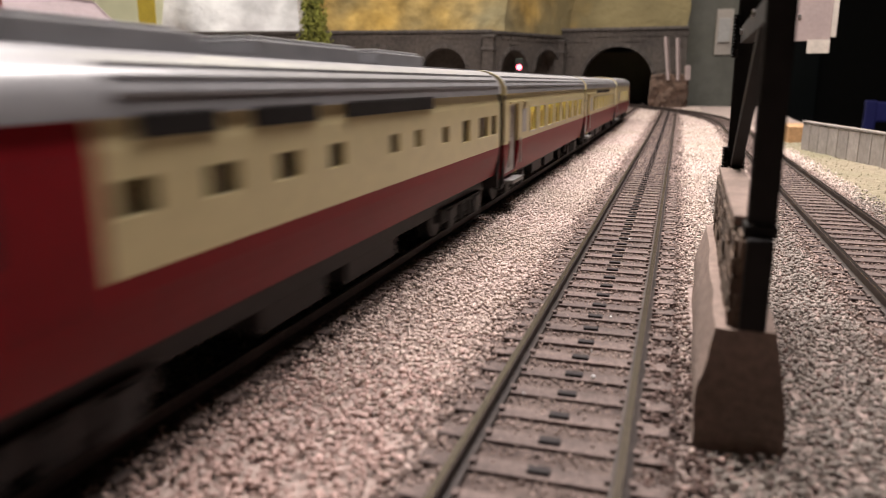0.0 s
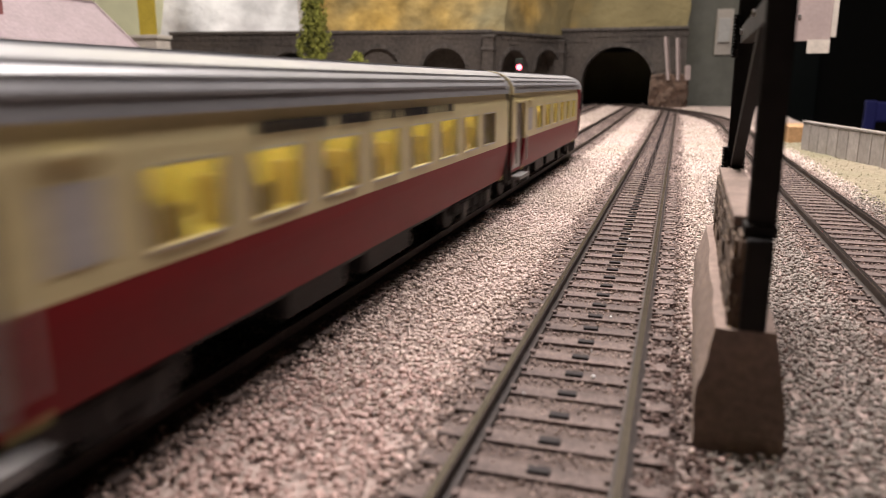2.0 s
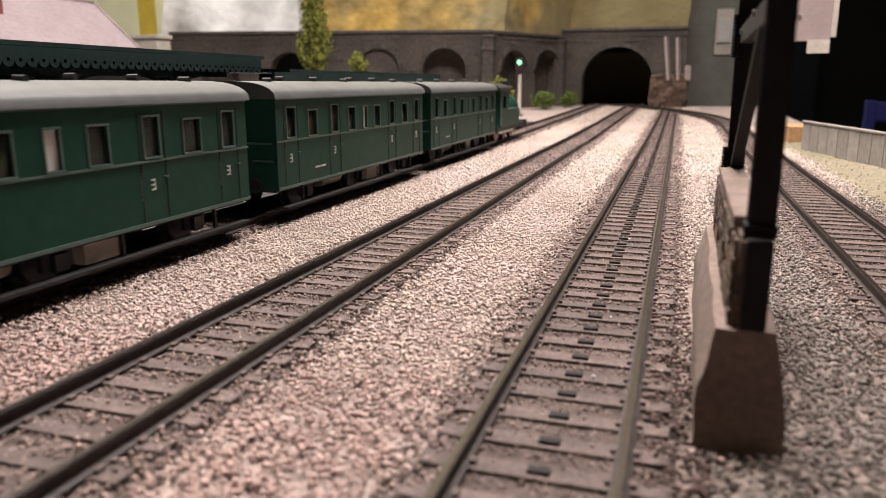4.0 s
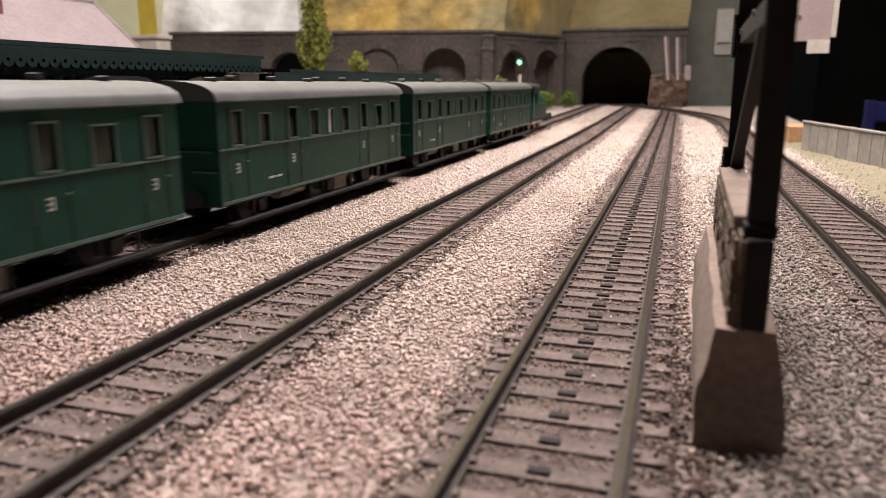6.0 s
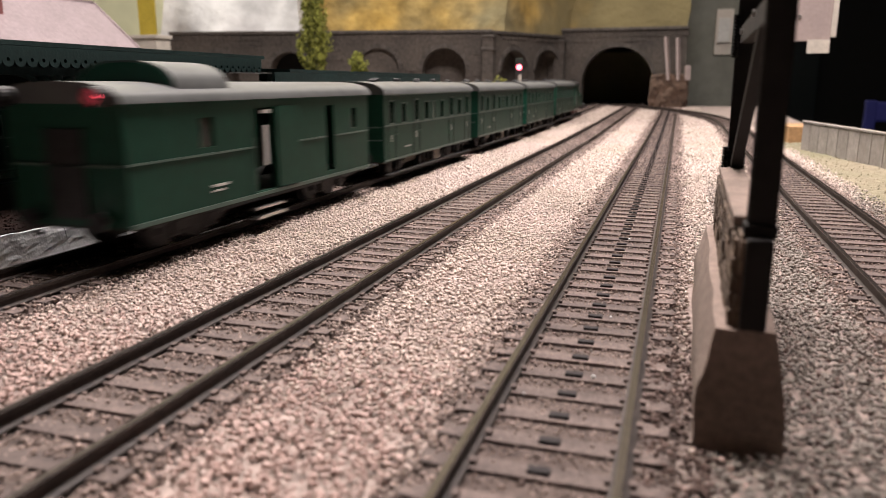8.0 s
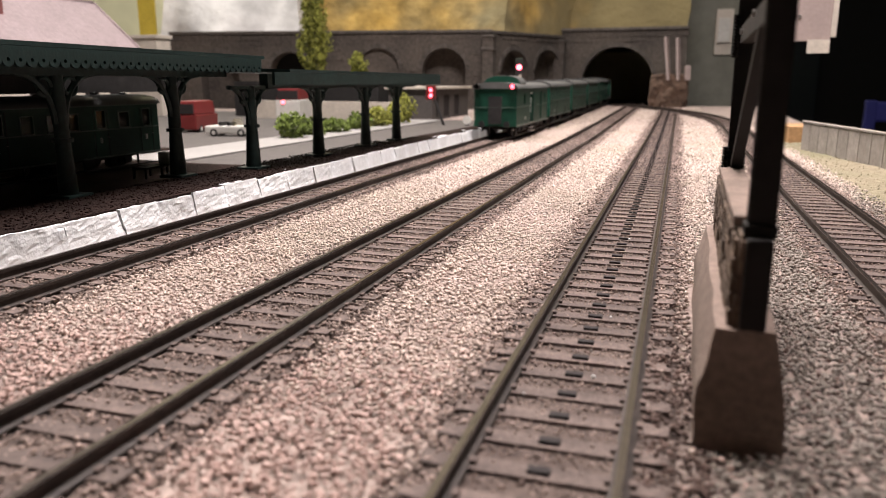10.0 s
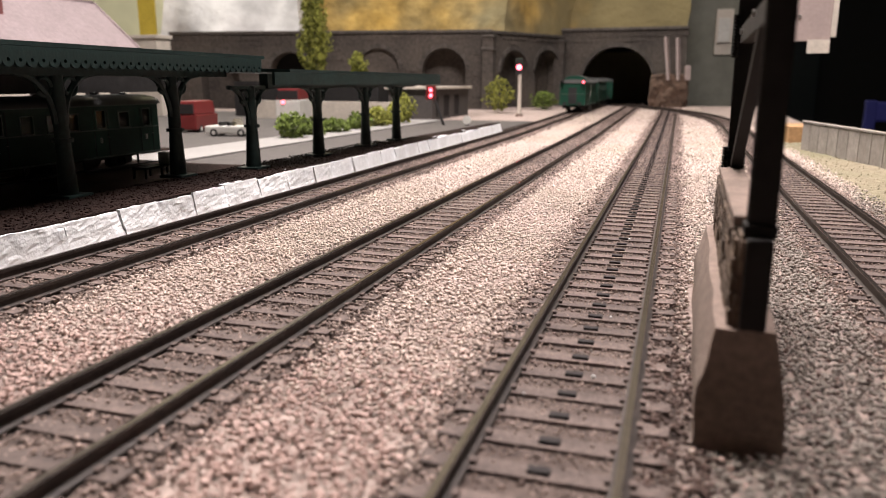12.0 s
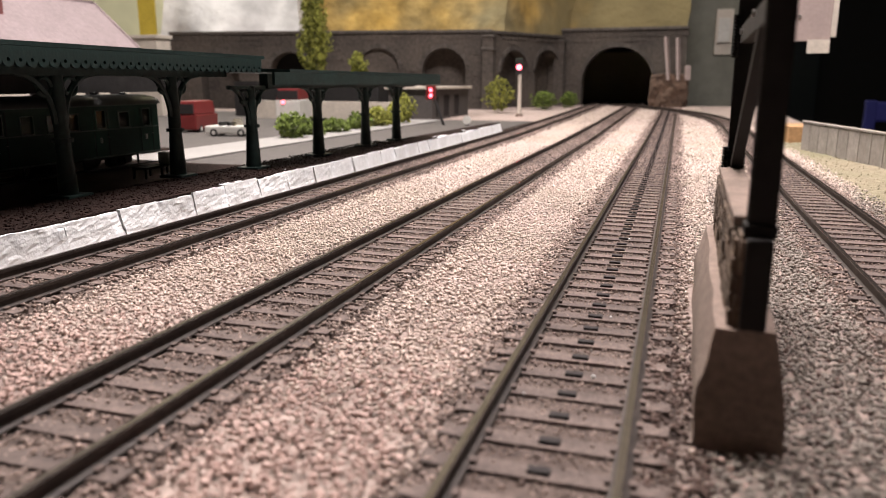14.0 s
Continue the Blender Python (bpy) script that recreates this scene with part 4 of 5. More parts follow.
def compartment_coach(label, blind):
    """An old green compartment coach, y from 0 to 132."""
    c = thing("compartment_coach", label, "train carriage", group="green passenger train")
    L = 132.0
    for s in (-1, 1):
        x0, x1 = sorted((s * 14.9, s * 16.0))
        holes = [(a, b, 25.4, 33.2) for a, b in COACH_WINDOWS] + [(d, d + 5, 25.6, 34.4) for d in COACH_DOORS]
        bm = B()
        panel(bm, x0, x1, 0, L, 10.2, 37.4, holes)
        side = part("bodyside", bm, GREEN, c, "dark green panelled bodyside")
        for a, b, za, zb in holes:
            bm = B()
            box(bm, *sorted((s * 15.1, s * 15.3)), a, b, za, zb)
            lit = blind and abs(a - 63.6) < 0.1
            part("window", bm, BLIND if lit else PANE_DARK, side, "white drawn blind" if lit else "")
            bm = B()
            for f in ((a - 0.5, b + 0.5, zb, zb + 0.45), (a - 0.5, b + 0.5, za - 0.5, za)):
                box(bm, *sorted((s * 15.9, s * 16.45)), *f)
            for f in ((a - 0.45, a, za, zb), (b, b + 0.45, za, zb)):
                box(bm, *sorted((s * 15.9, s * 16.25)), *f)
            part("window_frame", bm, GREEN_HIGHLIT, side)
        bm = B()
        box(bm, *sorted((s * 15.9, s * 16.35)), 0, L, 24.4, 24.9)
        box(bm, *sorted((s * 15.9, s * 16.3)), 0, L, 36.8, 37.4)
        box(bm, *sorted((s * 15.9, s * 16.3)), 0, L, 10.2, 11.0)
        part("belt_rail", bm, GREEN_HIGHLIT, side)
        for d in COACH_DOORS:
            bm = B()
            for yy in (d - 1.8, d + 6.6):
                box(bm, *sorted((s * 15.9, s * 16.15)), yy, yy + 0.25, 10.6, 35.6)
            dr = part("door", bm, BLACK, side, "door edge")
            bm = B()
            cyl(bm, (s * 16.5, d - 2.6, 16), (s * 16.5, d - 2.6, 22.5), 0.13, 0.13, 6)
            box(bm, *sorted((s * 16.2, s * 17.0)), d + 5.4, d + 6.4, 20.6, 21.0)
            part("door_handle", bm, GREEN_HIGHLIT, dr)
            bm = B()
            digit_three(bm, s * 16.05, d + 1.2, 18.0, 2.6, s)
            part("class_number", bm, WHITE_MARK, dr, "white class number 3")
        bm = B()
        for a in (24.0, 28.0):
            box(bm, *sorted((s * 15.95, s * 16.15)), a, a + 3.4, 14.6, 15.2)
        part("lettering", bm, WHITE_MARK, side, "small white lettering too small to read")
        bm = B()
        box(bm, *sorted((s * 14.5, s * 17.2)), 3, L - 3, 4.2, 4.9)
        for yy in (16, 50, 82, 116):
            box(bm, *sorted((s * 14.6, s * 15.4)), yy, yy + 0.8, 4.6, 10)
        part("footboard", bm, BLACK, c)
        for yy in (22, 66, 110):
            bm = B()
            box(bm, *sorted((s * 12.4, s * 13.6)), yy - 4, yy + 4, 6, 10.4)
            box(bm, *sorted((s * 13.4, s * 14.8)), yy - 1.8, yy + 1.8, 5.6, 9.0)
            bar(bm, (s * 13, yy - 8, 10), (s * 13, yy, 8.8), 1, 0.8)
            bar(bm, (s * 13, yy + 8, 10), (s * 13, yy, 8.8), 1, 0.8)
            part("axle_guard", bm, BLACK, c)
        for yy in (-3.4, L):
            bm = B()
            cyl(bm, (s * 9.5, yy, 12), (s * 9.5, yy + 3.4, 12), 0.9, 0.9, 8)
            cyl(bm, (s * 9.5, yy if yy < 0 else yy + 2.8, 12), (s * 9.5, (yy if yy < 0 else yy + 2.8) + 0.7, 12), 2.3, 2.3, 12)
            part("buffer", bm, BLACK, c)
    for yy in (0, L - 1.2):
        bm = B()
        prof = [(-14.9, 10.2), (-14.9, 37.2)] + roof_profile(14.9, 37.2, 42.0, 10, 0.8)[1:-1] + [(14.9, 37.2), (14.9, 10.2)]
        sweep(bm, prof, [(0, yy, 0, 0, 1), (0, yy + 1.2, 0, 0, 1)])
        end = part("end_wall", bm, GREEN, c)
        bm = B()
        o = -0.6 if yy == 0 else 1.8
        for z in (15, 19, 23, 27, 31):
            bar(bm, (-12.5, yy + o, z), (-8.5, yy + o, z), 0.4, 0.4)
        part("end_steps", bm, CHROME, end)
        for xa, xb, z in ((-14, 14.5, 24.2), (-13, 4, 34.0), (8, 15, 19.0)):
            bm = B()
            bar(bm, (xa, yy + o, z), (xb, yy + o, z), 0.5, 0.5)
            part("end_rail", bm, GREEN_HIGHLIT, end)
    bm = B()
    sweep(bm, roof_profile(16.9, 37.2, 42.4, 14, 0.8), [(0, -1.2, 0, 0, 1), (0, L + 1.2, 0, 0, 1)])
    roof = part("roof", bm, GREEN_ROOF, c, "dusty grey arched roof", smooth=True)
    for k, yy in enumerate((14, 34, 52, 70, 90, 106, 121)):
        bm = B()
        ventilator(bm, (5.5, -1.5, 2.0)[k % 3], yy, (41.8, 42.4, 42.3)[k % 3])
        part("ventilator", bm, BLACK, roof)
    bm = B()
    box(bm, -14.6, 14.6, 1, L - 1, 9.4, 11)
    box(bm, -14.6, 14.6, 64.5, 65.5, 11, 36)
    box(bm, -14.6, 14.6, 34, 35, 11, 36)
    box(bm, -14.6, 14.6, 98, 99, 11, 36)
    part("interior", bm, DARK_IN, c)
    # pale colour stands for the bright platform edge glimpsed below the coach
    bm = B()
    cyl(bm, (6, 44, 7.6), (6, 60, 7.6), 2.4, 2.4, 10)
    box(bm, -12, -4, 70, 86, 5.2, 9.6)
    box(bm, 4, 12.5, 74, 84, 4.6, 9.6)
    part("pale_underbox", bm, PALE, c, "underframe boxes coloured pale for the lit platform edge behind")
    for yy in (22, 66, 110):
        wheelset(c, yy, 5.4)
    return c


def guards_van():
    c = thing("guards_van", "green luggage van with open doors and a roof lookout", "train carriage", group="green passenger train")
    L = 136.0
    for s in (-1, 1):
        R = 4.5
        holes = [(31, 37, 26.0, 33.4), (56.5, 66.5, 11.5, 35.0), (100.5, 106.5, 12.5, 34.5), (121, 125.5, 26, 33)]
        bm = B()
        panel(bm, *sorted((s * 14.9, s * 16.0)), R, L, 10.2, 37.6, holes)
        side = part("bodyside", bm, GREEN, c, "plain dark green bodyside")
        for a, b, za, zb in (holes[0], holes[3]):
            bm = B()
            box(bm, *sorted((s * 15.1, s * 15.3)), a, b, za, zb)
            part("window", bm, PANE_DARK, side)
        bm = B()
        box(bm, *sorted((s * 15.9, s * 16.35)), R, 56, 24.0, 24.5)
        box(bm, *sorted((s * 15.9, s * 16.35)), 67, 100, 24.0, 24.5)
        box(bm, *sorted((s * 15.9, s * 16.35)), 107, L, 24.0, 24.5)
        box(bm, *sorted((s * 15.9, s * 16.5)), R, L, 10.2, 11.2)
        part("belt_rail", bm, GREEN_HIGHLIT, side)
        bm = B()
        box(bm, *sorted((s * 16.2, s * 16.8)), 67.0, 80, 11.6, 35.2)
        part("sliding_door", bm, GREEN, side, "open sliding door")
        bm = B()
        box(bm, *sorted((s * 14.5, s * 17.5)), 54, 69, 4.0, 4.8)
        box(bm, *sorted((s * 14.5, s * 17.0)), 54, 69, 6.6, 7.2)
        part("footstep", bm, CHROME, c)
        bm = B()
        cyl(bm, (s * 16.9, 54.5, 14), (s * 16.9, 54.5, 27), 0.25, 0.25, 6)
        part("handrail", bm, GREEN_HIGHLIT, side)
        bm = B()
        box(bm, *sorted((s * 15.95, s * 16.2)), 35, 42, 15.6, 16.3)
        box(bm, *sorted((s * 15.95, s * 16.2)), 35, 40, 14.4, 14.9)
        part("lettering", bm, WHITE_MARK, side, "small white lettering too small to read")
        bm = B()
        box(bm, *sorted((s * 13.0, s * 14.2)), 12, L - 8, 8.6, 10.2)
        part("sole_bar", bm, BLACK, c)
        for yy in (1.1, L):
            bm = B()
            cyl(bm, (s * 9.5, yy, 12), (s * 9.5, yy + 3.4, 12), 0.9, 0.9, 8)
            cyl(bm, (s * 9.5, yy if yy < 5 else yy + 2.8, 12), (s * 9.5, (yy if yy < 5 else yy + 2.8) + 0.7, 12), 2.3, 2.3, 12)
            part("buffer", bm, BLACK, c)
    for yy in (4.5, L - 1.2):
        bm = B()
        prof = [(-14.9, 10.2), (-14.9, 37.4)] + roof_profile(14.9, 37.4, 42.0, 10, 0.8)[1:-1] + [(14.9, 37.4), (14.9, 10.2)]
        sweep(bm, prof, [(0, yy, 0, 0, 1), (0, yy + 1.2, 0, 0, 1)])
        end = part("end_wall", bm, GREEN, c)
        bm = B()
        o = -0.5 if yy < 5 else 1.7
        # black here stands for the shade of the recessed gangway
        box(bm, -5, 5, yy + o - 0.2, yy + o + 0.2, 12, 32)
        part("gangway_door", bm, BLACK, end)
        bm = B()
        bar(bm, (-15, yy + o, 24), (15, yy + o, 24), 0.4, 0.5)
        part("end_rail", bm, GREEN_HIGHLIT, end)
    bm = B()
    sweep(bm, roof_profile(16.9, 37.4, 42.2, 14, 0.8), [(0, 3.3, 0, 0, 1), (0, L + 1.2, 0, 0, 1)])
    roof = part("roof", bm, GREEN_ROOF, c, "grey arched roof", smooth=True)
    bm = B()
    sweep(bm, roof_profile(14.5, 40.0, 47.2, 12, 0.8), [(0, 25, 0, 0, 1), (0, 47, 0, 0, 1)])
    look_out = part("lookout", bm, GREEN_ROOF, roof, "raised guard's lookout on the roof", smooth=True)
    for yy in (24.6, 46.8):
        bm = B()
        sweep(bm, roof_profile(13.9, 40.0, 46.7, 12, 0.8), [(0, yy, 0, 0, 1), (0, yy + 0.6, 0, 0, 1)])
        part("lookout_end", bm, GREEN, roof)
    bm = B()
    box(bm, -14.6, 14.6, 5.5, L - 1, 9.4, 11)
    box(bm, -14.6, 14.6, 53, 54, 11, 36)
    part("interior", bm, DARK_IN, c)
    bm = B()
    box(bm, 14.9, 15.5, 62.2, 63.8, 18.5, 30.0)
    part("white_cloth", bm, BLIND, c, "narrow white cloth hanging in the open doorway", bevel=0.2)
    bm = B()
    box(bm, 15.2, 16.2, 61.0, 64.5, 33.4, 34.4)
    part("door_lintel", bm, BLIND, c, "pale strip over the doorway")
    for s in (-1, 1):
        bm = B()
        rings = [[bm.verts.new((s * 13.2 + r * math.cos(a), y, 39.0 + r * math.sin(a))) for a in [math.pi * i / 8 for i in range(16)]] for y, r in ((3.2, 2.2), (-1.1, 2.2), (-1.1, 1.9), (3.2, 1.9))]
        for a, b in zip(rings, rings[1:]):
            for i in range(16):
                bm.faces.new((a[i], a[(i + 1) % 16], b[(i + 1) % 16], b[i]))
        hood = part("tail_lamp", bm, BLACK, c, "hooded tail lamp")
        bm = B()
        cyl(bm, (s * 13.2, 2.5, 39.0), (s * 13.2, 3.2, 39.0), 1.6, 1.6, 14)
        part("lamp_lens", bm, TAIL_RED if s > 0 else BLACK, hood, "glowing red lens" if s > 0 else "")
    for yy in (22, 36, 100, 114):
        wheelset(c, yy, 5.4)
    for s in (-1, 1):
        for yy in (29, 107):
            bm = B()
            box(bm, *sorted((s * 12.0, s * 13.4)), yy - 13, yy + 13, 6.5, 9.5)
            frame_bar = part("bogie_frame", bm, BLACK, c, bevel=0.3)
            for o in (-7, 7):
                bm = B()
                box(bm, *sorted((s * 13.2, s * 14.4)), yy + o - 2, yy + o + 2, 5.6, 9.2)
                part("axle_box", bm, BLACK, frame_bar, bevel=0.4)
    return c


def locomotive():
    c = thing("steam_locomotive", "small dark green tank locomotive with brass dome", "locomotive", group="green passenger train")
    L = 100.0
    bm = B()
    box(bm, -14, 14, 2, L - 2, 9.5, 12)
    box(bm, -15, 15, 0, 3, 9, 14)
    box(bm, -15, 15, L - 3, L, 9, 14)
    part("frame", bm, BLACK, c, bevel=0.3)
    bm = B()
    cyl(bm, (0, 36, 24), (0, 92, 24), 8.2, 8.2, 24)
    cyl(bm, (0, 84, 24), (0, 96, 24), 8.8, 8.8, 24)
    part("boiler", bm, GREEN, c)
    for s in (-1, 1):
        bm = B()
        box(bm, *sorted((s * 9, s * 14.5)), 36, 74, 12, 24)
        part("side_tank", bm, GREEN, c, bevel=0.5)
        bm = B()
        panel(bm, *sorted((s * 13.6, s * 14.6)), 10, 36, 12, 37, [(18, 27, 25, 33)])
        part("cab_side", bm, GREEN, c)
        bm = B()
        cyl(bm, (s * 15.2, 10, 14), (s * 15.2, 10, 30), 0.3, 0.3, 6)
        part("handrail", bm, CHROME, c)
        for yy in (20, 44, 68):
            bm = B()
            cyl(bm, (s * 6.9, yy, 9.0), (s * 9.4, yy, 9.0), 6.6, 6.6, 20)
            part("wheel", bm, RED_CAR, c, "red driving wheel")
        bm = B()
        bar(bm, (s * 11, 20, 8), (s * 11, 68, 8), 0.9, 1.4)
        part("coupling_rod", bm, CHROME, c)
        bm = B()
        box(bm, *sorted((s * 10, s * 14)), 82, 94, 7, 13)
        part("cylinder", bm, BLACK, c, bevel=0.6)
        for yy in (-3.4, L):
            bm = B()
            cyl(bm, (s * 9.5, yy, 12), (s * 9.5, yy + 3.4, 12), 1.6, 1.6, 10)
            part("buffer", bm, BLACK, c)
    for yy in (10, 35):
        bm = B()
        box(bm, -13.6, 13.6, yy, yy + 1, 12, 37)
        part("cab_wall", bm, GREEN, c)
    bm = B()
    sweep(bm, roof_profile(15.6, 36.8, 41.5, 10, 0.8), [(0, 6, 0, 0, 1), (0, 39, 0, 0, 1)])
    part("cab_roof", bm, BLACK, c)
    bm = B()
    cyl(bm, (0, 88, 31), (0, 88, 42), 2.6, 2.9, 14)
    cyl(bm, (0, 88, 42), (0, 88, 43.4), 3.6, 3.4, 14)
    part("chimney", bm, BLACK, c)
    bm = B()
    cyl(bm, (0, 66, 30), (0, 66, 37), 4.2, 3.8, 14)
    cyl(bm, (0, 66, 37), (0, 66, 39.5), 3.8, 1.5, 14)
    part("dome", bm, GREEN, c)
    return c


LOCO = locomotive()
C1 = compartment_coach("dark green compartment coach marked third class", True)
COACHES = [C1] + [copy_thing(C1, pose(0, 0, 0)) for _ in range(3)]
VAN = guards_van()

# a second green coach standing beyond the platform
SIDING = copy_thing(C1, pose(-0.262, 0.178, 0.0))
SIDING.scale = (1, 1, 0.86)
tagged(SIDING, "dark green coach standing in the shade beyond the platform", group="standing coach")
SIDING_B = copy_thing(C1, pose(-0.262, 0.030, 0.0))
SIDING_B.scale = (1, 1, 0.86)
tagged(SIDING_B, "dark green coach coupled in the shade beyond the platform", group="standing coach")


# ---- town side ----
def gable_house():
    """A long house whose ridge runs along the line; y from -330 to 0."""
    h = thing("station_house", "long station house with greyish-pink slate roof and brick chimney", "house", -539, 600, 2.4, 0)
    bm = B()
    box(bm, -38, 36, -325, -4, 0, 74)
    part("wall", bm, PALE, h)
    for y in (-300, -240, -180, -120, -60, -30):
        bm = B()
        box(bm, 35.8, 36.6, y, y + 16, 28, 60)
        part("window", bm, STUD, h)
    e, r, half = 71.5, 113.5, 47
    bm = B()
    sweep(bm, [(-half, e), (0, r), (half, e), (half, e - 2.5), (0, r - 2.8), (-half, e - 2.5)], [(0, -330, 0, 0, 1), (0, 0, 0, 0, 1)])
    roof = part("roof", bm, ROOF_PINK, h)
    rows = 24
    for k in range(rows):
        f0, f1 = k / rows, (k + 1.1) / rows
        bm = B()
        prof = [(half * (1 - f0) + 0.2, e + (r - e) * f0 + 0.3), (half * (1 - min(f1, 1)), e + (r - e) * min(f1, 1) + 0.35), (half * (1 - min(f1, 1)), e + (r - e) * min(f1, 1) - 0.2), (half * (1 - f0) + 0.4, e + (r - e) * f0 - 0.2)]
        sweep(bm, prof, [(0, -329, 0, 0, 1), (0, -0.5 + 0.4 * (k % 2), 0, 0, 1)])
        part("slate_course", bm, ROOF_PINK, roof)
    bm = B()
    bar(bm, (0, -330, r + 0.8), (0, 0.5, r + 0.8), 2.4, 2.0)
    part("ridge_tiles", bm, ROOF_PINK, roof)
    bm = B()
    bar(bm, (half + 0.5, 0.6, e - 0.5), (0, 0.6, r - 0.3), 2.2, 3.0)
    bar(bm, (-half - 0.5, 0.6, e - 0.5), (0, 0.6, r - 0.3), 2.2, 3.0)
    part("barge_board", bm, ROOF_PINK, h)
    bm = B()
    v = [bm.verts.new(q) for q in ((-38, -4, 70), (36, -4, 70), (0, -4, r - 4), (-38, -6, 70), (36, -6, 70), (0, -6, r - 4))]
    for f in ((0, 1, 2), (3, 5, 4), (0, 3, 4, 1), (1, 4, 5, 2), (2, 5, 3, 0)):
        bm.faces.new([v[i] for i in f])
    part("gable", bm, PALE, h)
    bm = B()
    box(bm, 2, 24, -150, -124, 84, 134)
    ch = part("chimney", bm, BRICK_RED, h, "dark red brick chimney", bevel=0.5)
    bm = B()
    box(bm, 0, 26, -152, -122, 134, 137)
    part("cap", bm, BRICK_RED, ch)
    for k in range(3):
        bm = B()
        box(bm, 30, 32, -196 + k * 4.5, -193.5 + k * 4.5, 84, 90)
        part("roof_vent", bm, BRICK_RED, roof)


gable_house()


def flat_block():
    b = thing("white_block", "plain white flat-roofed model block", "building", -618, 770, 2.4, 0)
    bm = B()
    box(bm, -70, 14, 0, 26, 0, 92)
    part("wall", bm, PALE, b)
    bm = B()
    box(bm, -72, 16, -2, 28, 92, 96)
    part("parapet", bm, PALE, b, bevel=0.4)


flat_block()
y_card = slab("yellow_card", "yellow card panel standing against the wall", YELLOW, -812, -786, 1000, 1004, 0, 260, "panel", turn=17.5, kind="")


def leaf_clumps(cx, cy, z0, rx, ry, rz, n, size, seed, taper=0.0):
    """Many small crumpled leaf clumps inside an uneven body."""
    rng = random.Random(seed)
    bm = B()
    for _ in range(n):
        while True:
            p = Vector((rng.uniform(-1, 1), rng.uniform(-1, 1), rng.uniform(-1, 1)))
            if 0.35 < p.length < 1:
                break
        k = 1 - taper * (p.z * 0.5 + 0.5)
        k *= 0.75 + 0.5 * noise.noise(Vector((p.x * 2, p.y * 2, p.z * 2 + seed)))
        c = Vector((cx + p.x * rx * k, cy + p.y * ry * k, z0 + rz + p.z * rz))
        r = size * rng.uniform(0.5, 1.3)
        q = Euler((rng.uniform(0, 6), rng.uniform(0, 6), rng.uniform(0, 6))).to_matrix()
        vs = [bm.verts.new(c + q @ Vector(v) * r) for v in ((1, 0, 0.1), (-0.5, 0.8, -0.2), (-0.5, -0.8, 0.2), (0.1, 0.1, 0.8))]
        for f in ((0, 1, 3), (1, 2, 3), (2, 0, 3), (0, 2, 1)):
            bm.faces.new([vs[i] for i in f])
    return bm


def tree(label, x, y, z, trunk, rx, rz, n, size, material, seed):
    t = thing("tree", label, "tree", x, y, z)
    bm = B()
    cyl(bm, (0, 0, 0), (1, 0, trunk), 2.4, 1.6, 8)
    cyl(bm, (1, 0, trunk), (0, 0, trunk + rz * 1.5), 1.6, 0.5, 8)
    rng = random.Random(seed)
    for k in range(9):
        a, zz = rng.uniform(0, 6.28), trunk + rz * (0.1 + 0.15 * k)
        cyl(bm, (0.7, 0, zz), (rx * 0.7 * math.cos(a), rx * 0.7 * math.sin(a), zz + rz * 0.3), 0.7, 0.25, 6)
    part("trunk", bm, BARK, t)
    part("crown", leaf_clumps(0, 0, trunk - 4, rx, rx, rz, n, size, seed, 0.35), material, t, "uneven crown of small leaf clumps")


tree("tall slim green model tree before the retaining wall", -463, 905, 2, 40, 30, 64, 2400, 2.6, FOLIAGE_Y, 1)
tree("small round yellow-green model tree", -401, 905, 2, 48, 17, 18, 600, 2.4, FOLIAGE_Y, 2)
for label, x, y, rx, h, m, s in (("loose green model bush beside the road", -272, 492, 17, 22, FOLIAGE, 11), ("low green hedge beside the road", -271, 560, 17, 15, FOLIAGE, 12),
                                 ("green and yellow bush behind the canopy", -270, 650, 17, 21, FOLIAGE_Y, 13), ("tall autumn-coloured bush beside the shed", -268, 715, 15, 32, FOLIAGE_Y, 14),
                                 ("green bush in the roadside hedge", -272, 525, 15, 17, FOLIAGE, 17), ("leafy green bush in the roadside hedge", -269, 604, 16, 18, FOLIAGE, 18), ("yellow-green bush in the roadside hedge", -266, 684, 14, 22, FOLIAGE_Y, 19),
                                 ("dense bush at the foot of the wall", -232, 985, 25, 48, FOLIAGE_Y, 15), ("low scrub in the wall corner", -188, 1085, 24, 27, FOLIAGE, 16), ("low green scrub before the arched niche", -162, 1160, 18, 24, FOLIAGE, 20)):
    b = thing("bush", label, "bush", x, y, rise(y) - 1)
    part("foliage", leaf_clumps(0, 0, 0, rx, rx, h / 2, int(rx * 26), 2.0, s), m, b)


def shed():
    s = thing("low_shed", "low grey flat-roofed lineside shed with dark openings", "shed", -262, 790, 0, 0)
    bm = B()
    panel(bm, -2, 0, 0, 150, 0, 35, [(14, 24, 4, 26), (44, 66, 4, 28), (86, 108, 4, 28)])
    panel(bm, -52, -50, 0, 150, 0, 35, [])
    box(bm, -50, -2, 0, 2, 0, 35)
    box(bm, -50, -2, 148, 150, 0, 35)
    part("wall", bm, ROAD, s)
    bm = B()
    box(bm, -55, 4, -4, 154, 35, 38)
    part("roof", bm, PALE, s, "pale flat roof slab", bevel=0.4)
    for a, b in ((14, 24), (44, 66), (86, 108)):
        bm = B()
        box(bm, -1.6, -0.9, a, b, 4, 27)
        part("window", bm, STUD, s)


shed()


def lens(bm, x, y, z, r):
    cyl(bm, (x, y, z), (x, y + 1.2, z), r, r * 0.9, 14)


